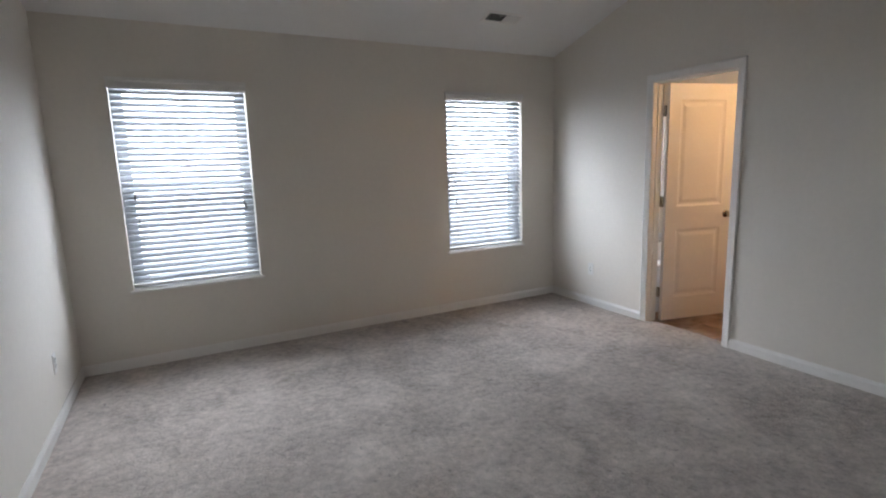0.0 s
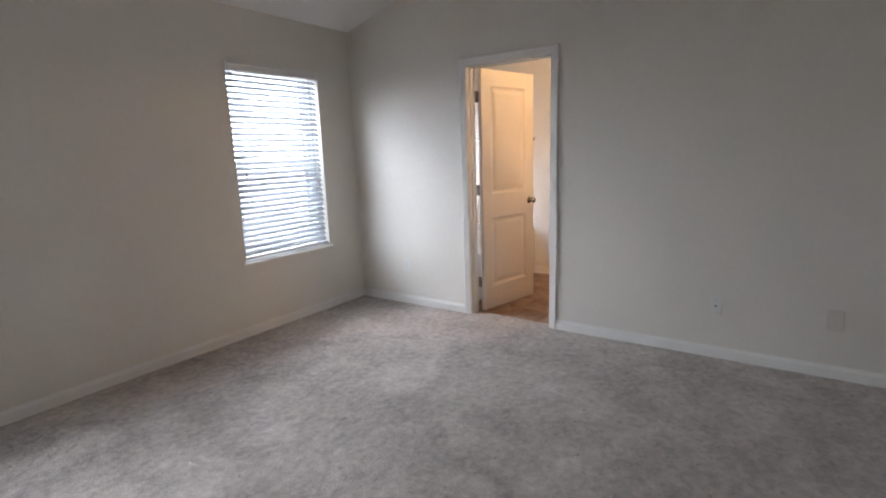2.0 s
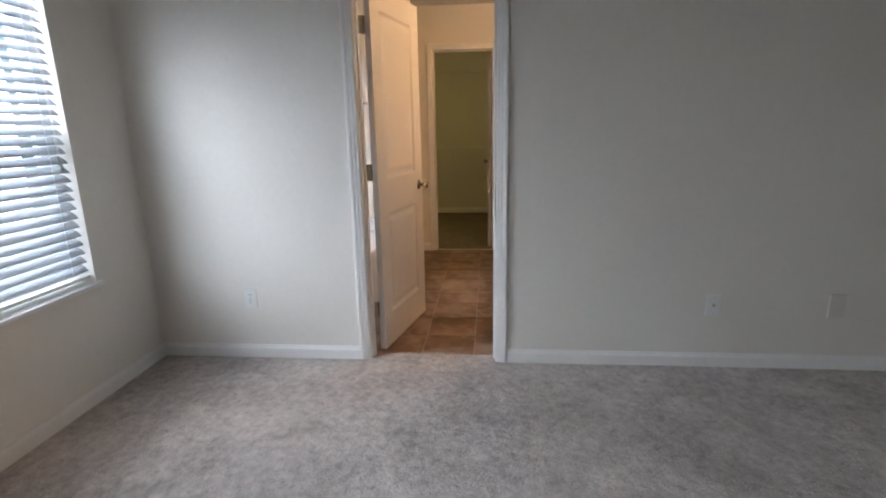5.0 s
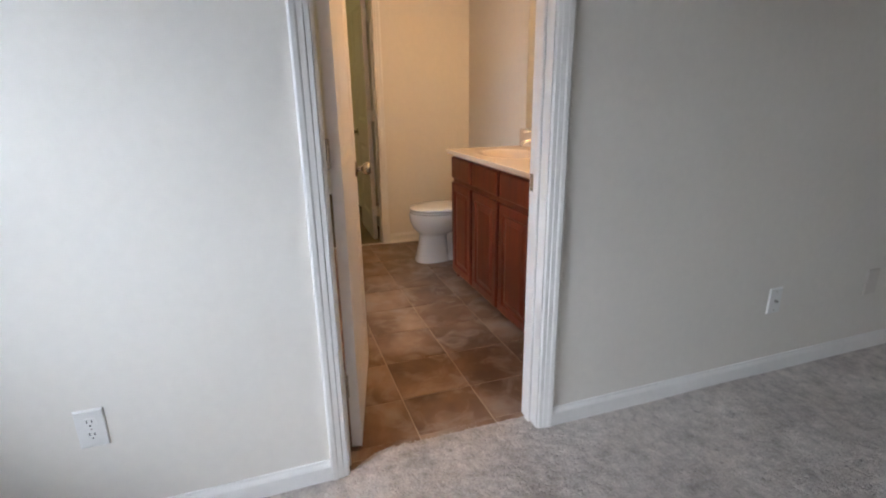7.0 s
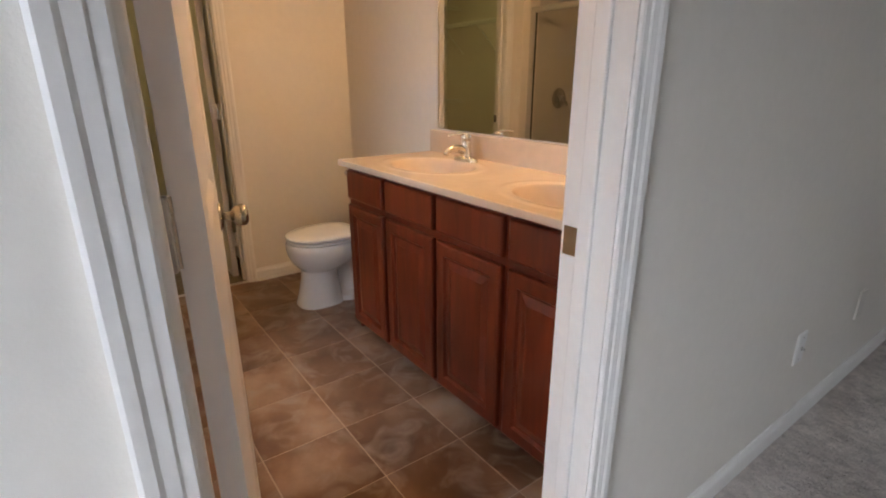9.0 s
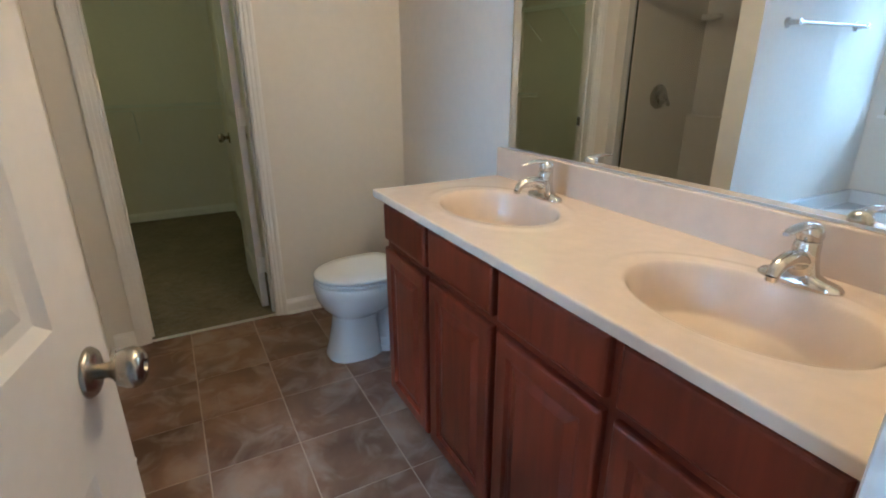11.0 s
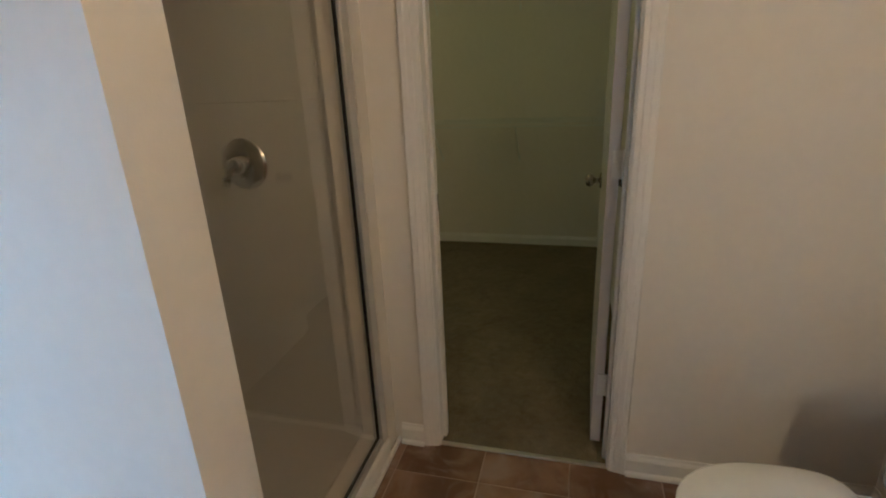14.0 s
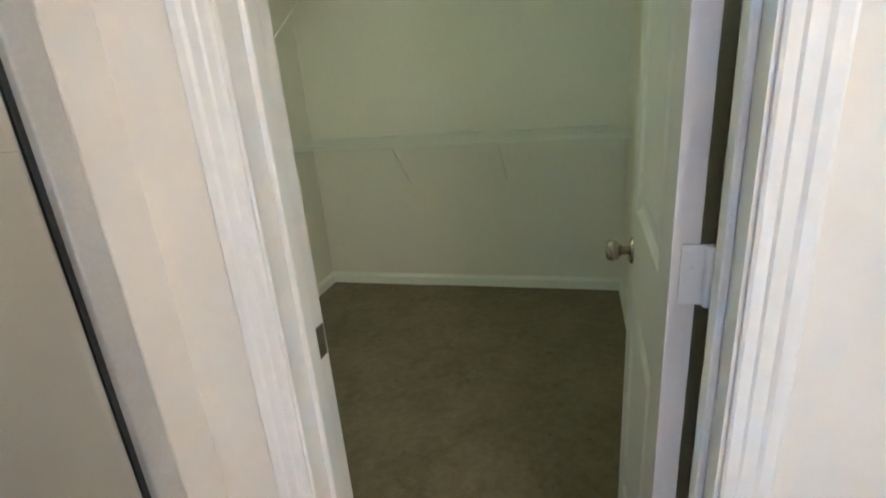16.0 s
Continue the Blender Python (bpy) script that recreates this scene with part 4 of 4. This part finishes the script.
def faucet(x, y, z):
    root = thing("faucet", x, y, z, "chrome single-lever centreset basin faucet", "faucet", "basin faucets")
    bm = bmesh.new()
    loft(bm, [oval(0, 0, a, b, h, 28, 2.6) for a, b, h in ((0.078, 0.027, 0), (0.078, 0.027, 0.006), (0.072, 0.025, 0.013), (0.050, 0.022, 0.018), (0.034, 0.020, 0.024))])
    part("base_plate", bm, CHROME, root, smooth=True)
    bm = bmesh.new()
    loft(bm, [oval(0, c, a, b, h, 24) for a, b, c, h in ((0.034, 0.022, 0, 0.020), (0.029, 0.022, 0, 0.038), (0.025, 0.023, 0.001, 0.06), (0.024, 0.024, 0.001, 0.082), (0.0215, 0.0215, 0, 0.090))])
    part("body", bm, CHROME, root, smooth=True)
    bm = bmesh.new()
    pts = [(0, 0.010, 0.048), (0, 0.035, 0.058), (0, 0.065, 0.062), (0, 0.092, 0.058), (0, 0.108, 0.048), (0, 0.112, 0.038)]
    tube(bm, pts, [0.020, 0.0185, 0.0165, 0.0145, 0.0125, 0.0115], 14)
    sp = part("spout", bm, CHROME, root, smooth=True)
    part("aerator", lathe(bmesh.new(), [(0.0112, 0), (0.0112, -0.009), (0.009, -0.010), (0, -0.009)], 14, pose(0, 0.112, 0.039)), CHROME, sp, smooth=True)
    bm = bmesh.new()
    loft(bm, [oval(0, c, a, b, h, 24) for a, b, c, h in ((0.0225, 0.0225, 0, 0.092), (0.024, 0.024, 0, 0.100), (0.022, 0.024, 0.001, 0.112), (0.016, 0.019, 0.003, 0.121), (0.006, 0.008, 0.004, 0.125))])
    hd = part("handle", bm, CHROME, root, smooth=True)
    bm = bmesh.new()
    rings = []
    for yy, zz, wx, wz in ((-0.004, 0.113, 0.012, 0.010), (0.025, 0.122, 0.013, 0.0075), (0.055, 0.124, 0.012, 0.005), (0.080, 0.121, 0.010, 0.0038), (0.098, 0.118, 0.006, 0.003)):
        rings.append([(wx * math.cos(2 * math.pi * k / 14), yy, zz + wz * math.sin(2 * math.pi * k / 14)) for k in range(14)])
    part("lever", loft(bm, rings), CHROME, hd, smooth=True)
    return root


f1 = faucet(SINKS[0], -2.655, TZ)
copy_thing(f1, pose(SINKS[1], -2.655, TZ, 0, 0, 3))

mir = thing("wall_mirror", 0.908, BATH_S, 0.998, "large frameless wall mirror above the backsplash", "mirror")
part("mirror_glass", boxed(-0.726, 0.001, 0.0, 0.726, 0.006, 0.95), SILVERING, mir)
part("bottom_channel", boxed(-0.726, 0.001, -0.005, 0.726, 0.0075, -0.0005), ALUMINIUM, mir, "thin metal mirror channel")
part("edge_strip", boxed(0.7265, 0.001, 0.0, 0.7285, 0.0062, 0.95), STRIP, mir)

vlight = thing("vanity_light", 0.9, BATH_S, 2.08, "chrome bath bar light with glowing globe bulbs", "wall lamp")
part("back_plate", boxed(-0.36, 0.0005, -0.05, 0.36, 0.030, 0.05, bev=0.006), CHROME, vlight)
for k in range(4):
    xx = -0.27 + 0.18 * k
    sk = part("socket", lathe(bmesh.new(), [(0.022, 0.028), (0.022, 0.05), (0.015, 0.052), (0, 0.052)], 16, pose(xx, 0, 0, -90)), CHROME, vlight, smooth=True)
    part("bulb", lathe(bmesh.new(), [(0.012, 0.052), (0.018, 0.058), (0.036, 0.074), (0.041, 0.094), (0.036, 0.114), (0.018, 0.130), (0, 0.134)], 18, pose(xx, 0, 0, -90)), BULB, sk, "glowing warm globe bulb", smooth=True)

# ---- toilet ----
wc = thing("toilet", 2.108, BATH_S + 0.024, 0, "white porcelain two-piece toilet with the lid closed", "toilet")
bm = bmesh.new()
loft(bm, [oval(0, c, rx, ry, z, 36, p) for c, rx, ry, z, p in (
    (0.505, 0.114, 0.132, 0.0, 2.6), (0.505, 0.112, 0.130, 0.012, 2.6), (0.503, 0.104, 0.120, 0.050, 2.5), (0.498, 0.095, 0.108, 0.13, 2.4), (0.494, 0.090, 0.104, 0.190, 2.3),
    (0.486, 0.093, 0.110, 0.208, 2.2), (0.468, 0.118, 0.148, 0.228, 2.0), (0.456, 0.147, 0.186, 0.258, 2.0), (0.450, 0.166, 0.212, 0.300, 2.0), (0.448, 0.173, 0.221, 0.335, 2.0), (0.448, 0.174, 0.222, 0.368, 2.0), (0.448, 0.168, 0.216, 0.376, 2.0))])
part("bowl", bm, PORCELAIN, wc, smooth=True)
bm = bmesh.new()
loft(bm, [oval(0, c, rx, ry, z, 30, p) for c, rx, ry, z, p in (
    (0.26, 0.105, 0.16, 0.0, 3), (0.26, 0.103, 0.158, 0.03, 3), (0.24, 0.070, 0.16, 0.055, 2.6), (0.23, 0.062, 0.17, 0.16, 2.4), (0.22, 0.085, 0.20, 0.26, 2.6), (0.20, 0.13, 0.19, 0.33, 3), (0.19, 0.16, 0.18, 0.375, 3.5))])
part("trapway", bm, PORCELAIN, wc, smooth=True)


def egg(k, z, n=44):
    """A seat's outline: round in front, wider towards a squared back."""
    ring = []
    for i in range(n):
        a = 2 * math.pi * i / n
        c, q = math.cos(a), math.sin(a)
        p = 2.1 if q > 0 else 4.2
        r = (abs(c) ** p + abs(q) ** p) ** (-1 / p)
        ring.append((0.178 * k * r * c, 0.425 + (0.241 if q > 0 else 0.158) * k * r * q, z))
    return ring


SEAT_EDGE = ((0.955, 0), (0.985, 0.002), (0.992, 0.006), (0.985, 0.011), (0.955, 0.014), (0.5, 0.0145), (0.02, 0.0145))
LID_EDGE = ((0.93, -0.0005), (0.985, 0.0035), (1.0, 0.007), (1.0, 0.012), (0.985, 0.0165), (0.95, 0.0195), (0.62, 0.0235), (0.02, 0.0245))
for name, z, rim in (("seat", 0.3795, SEAT_EDGE), ("lid", 0.3985, LID_EDGE)):
    bm = loft(bmesh.new(), [egg(k, z + h) for k, h in rim])
    part(name, bm, PORCELAIN, wc, smooth=True)
part("hinge_bar", boxed(-0.09, 0.236, 0.377, 0.09, 0.262, 0.405, bev=0.006), PORCELAIN, wc)
part("tank", boxed(-0.215, 0.0, 0.372, 0.215, 0.185, 0.675, bev=0.022, seg=3), PORCELAIN, wc, smooth=True)
part("tank_lid", boxed(-0.228, -0.005, 0.675, 0.228, 0.197, 0.708, bev=0.010, seg=3), PORCELAIN, wc, smooth=True)
bm = bmesh.new()
lathe(bm, [(0.014, 0), (0.014, 0.008), (0.008, 0.012), (0.008, 0.02), (0, 0.021)], 14, pose(0.165, 0.185, 0.63, -90))
tube(bm, [(0.165, 0.203, 0.63), (0.14, 0.206, 0.627), (0.10, 0.207, 0.618)], [0.006, 0.006, 0.0075], 10)
part("flush_lever", bm, CHROME, wc, "chrome flush lever", smooth=True)
for k in range(4):
    sx, sy = (-0.12, 0.12)[k % 2], (0.34, 0.56)[k // 2]
    part("bumper", boxed(sx - 0.012, sy - 0.006, 0.374, sx + 0.012, sy + 0.006, 0.3995), PORCELAIN, wc)
for s in (-1, 1):
    part("bolt_cap", lathe(bmesh.new(), [(0.014, 0), (0.013, 0.010), (0.006, 0.016), (0, 0.017)], 12, pose(s * 0.088, 0.30, 0.028)), PORCELAIN, wc, smooth=True)

# ---- closet ----
def wire_shelf(x, y, z, rz, length, depth, braces, label):
    """Local: the wall at y = 0, the shelf out towards -y, length along x from 0."""
    root = thing("wire_shelf", x, y, z, label, "shelf", "closet wire shelves", rz=rz)
    bm = bmesh.new()
    n = int(length / 0.027)
    for k in range(n + 1):
        xx = 0.004 + (length - 0.008) * k / n
        tube(bm, [(xx, -0.004, 0), (xx, -depth, 0), (xx, -depth - 0.001, -0.028)], 0.0014, 4)
    part("wire_deck", bm, WIRE, root)
    for yy, zz, r in ((-0.004, -0.003, 0.003), (-depth * 0.5, -0.003, 0.0028), (-depth, -0.002, 0.0032), (-depth, -0.030, 0.0034)):
        part("rod", tube(bmesh.new(), [(0.002, yy, zz), (length - 0.002, yy, zz)], r, 8), WIRE, root)
    for b in braces:
        br = part("brace", tube(bmesh.new(), [(b, -depth + 0.004, -0.026), (b, -0.004, -0.30)], 0.0048, 8), WIRE, root, "white steel diagonal brace")
        part("foot", boxed(b - 0.008, -0.004, -0.325, b + 0.008, -0.0005, -0.285, bev=0.001), WIRE, br)
    return root


LOW, HIGH = 1.003, 2.07
EL = CLOSET_N - CLOSET_S
for z, word in ((LOW, "lower"), (HIGH, "upper")):
    wire_shelf(CLOSET_E, CLOSET_N, z, -90, EL, 0.305, [-0.13 + 0.775, -0.13 + 1.385], "white coated wire %s shelf with diagonal braces" % word)
wire_shelf(2.95, CLOSET_N, 1.865, 0, CLOSET_E - 2.96, 0.305, [0.55, 1.2, 1.815], "white coated wire upper shelf along the side wall")
# assumed fixture out of view, added to light the closet walls
clamp = thing("closet_light", 3.6, -1.05, BATH_H, "assumed surface-mounted closet light, out of view, added to light the closet", "ceiling lamp")
part("tray", boxed(-0.32, -0.07, -0.025, 0.32, 0.07, -0.0005, bev=0.004), TRIM, clamp)
bm = bmesh.new()
loft(bm, [[(x, 0.062, -0.025), (x, 0.058, -0.055), (x, 0.03, -0.072), (x, -0.03, -0.072), (x, -0.058, -0.055), (x, -0.062, -0.025)] for x in (-0.31, 0.31)])
part("diffuser", bm, TUBE, clamp, "ribbed glowing plastic cover")

# ---- outside ----
bm = bmesh.new()
bmesh.ops.create_grid(bm, x_segments=40, y_segments=40, size=1500)
for v in bm.verts:
    v.co.z = -0.25
tagged(part("ground", bm, GRASS), "mown green lawn around the house", "ground", kind="structure")

# ---- carpet pile ----
def pile(name, x0, x1, y0, y1, near, count, label, parent, edge=None):
    """Loose tufts, denser near a spot of the plan."""
    rng = np.random.default_rng(5)
    x, y = rng.uniform(x0, x1, count), rng.uniform(y0, y1, count)
    keep = rng.uniform(0, 1, count) < np.clip(1.5 - 0.42 * np.hypot(x - near[0], y - near[1]), 0.25, 1)
    x, y = x[keep], y[keep]
    if edge:
        keep = x < np.array([edge(v) for v in y]) - 0.003
        x, y = x[keep], y[keep]
    n = len(x)
    lean = 2.2 * np.sin(1.7 * x + 0.9 * np.sin(2.3 * y)) + 1.4 * np.cos(2.9 * y - 1.1 * x) + rng.normal(0, 1.6, n)
    turn = lean + np.pi / 2 + rng.normal(0, 0.5, n)
    h, w, s = rng.uniform(0.002, 0.0055, n), rng.uniform(0.0018, 0.0036, n), rng.uniform(0.004, 0.009, n)
    z = 0.0055 + 0.0012 * np.sin(5.1 * x + 1.3 * np.sin(3.7 * y)) + 0.0008 * np.sin(8.3 * y + 2.1 * x)
    co = np.empty((n, 3, 3))
    co[:, 0] = np.stack([x + w * np.cos(turn), y + w * np.sin(turn), z], 1)
    co[:, 1] = np.stack([x - w * np.cos(turn), y - w * np.sin(turn), z], 1)
    co[:, 2] = np.stack([x + s * np.cos(lean), y + s * np.sin(lean), z + h], 1)
    down = np.cross(co[:, 1] - co[:, 0], co[:, 2] - co[:, 0])[:, 2] < 0
    co[down] = co[down][:, [1, 0, 2]]
    me = bpy.data.meshes.new(name)
    me.from_pydata(co.reshape(-1, 3).tolist(), [], np.arange(3 * n).reshape(n, 3).tolist())
    me.materials.append(CARPET)
    up = np.stack([rng.normal(0, 0.42, n), rng.normal(0, 0.42, n), np.ones(n)], 1)
    up /= np.linalg.norm(up, axis=1)[:, None]
    me.polygons.foreach_set("use_smooth", [True] * n)
    me.normals_split_custom_set_from_vertices(np.repeat(up, 3, axis=0).tolist())
    o = tagged(new(name, me), label, kind="stuff")
    o.parent = parent
    return o


pile("pile", ROOM_W + 0.02, 0.0, ROOM_S + 0.9, -0.02, (-0.6, -1.6), 420000, "taupe carpet tufts", floor_bed)
pile("pile", 0.0, CARPET_EDGE, DOOR_A[0] + 0.004, DOOR_A[1] - 0.004, (0.0, -1.6), 1600, "taupe carpet tufts", floor_door, doorway_edge)

# ---- floor tiles ----
TILE = 0.305
gap = 0.0045
meshes, spots = {}, []
for ix in range(-6, 5):
    for iy in range(-4, 7):
        x0, y0 = 1.583 + ix * TILE, -1.838 + iy * TILE
        a, b = max(x0 + gap / 2, 0.003), min(x0 + TILE - gap / 2, BATH_E + 0.0)
        c, d = max(y0 + gap / 2, BATH_S + 0.001), min(y0 + TILE - gap / 2, -0.001)
        if b - a < 0.01 or d - c < 0.01 or (c > -1.09 and b < PART_W) or (c > -1.07 and a > PART_E):
            continue
        if a < T:
            spots.append((a, min(b, T - 0.0005), max(c, DOOR_A[0] + 0.0005), min(d, DOOR_A[1] - 0.0005)))
            a = T
        if b - a > 0.01:
            spots.append((a, b, c, d))
for a, b, c, d in spots:
    if d - c > 0.005 and b - a > 0.005:
        if b - a < 0.01 or d - c < 0.01:
            continue
        key = (round(b - a, 4), round(d - c, 4))
        if key not in meshes:
            w2, h2 = (b - a) / 2, (d - c) / 2
            bm = loft(bmesh.new(), [[(-w2 + i, -h2 + i, z), (w2 - i, -h2 + i, z), (w2 - i, h2 - i, z), (-w2 + i, h2 - i, z)] for i, z in ((0, -0.002), (0, -0.0002), (0.0012, 0.0004))])
            o = part("tile", bm, SLATE, floor_bath)
            meshes[key] = o.data
        else:
            o = new("tile", meshes[key])
            o.parent = floor_bath
        o.matrix_basis = pose((a + b) / 2, (c + d) / 2, 0)
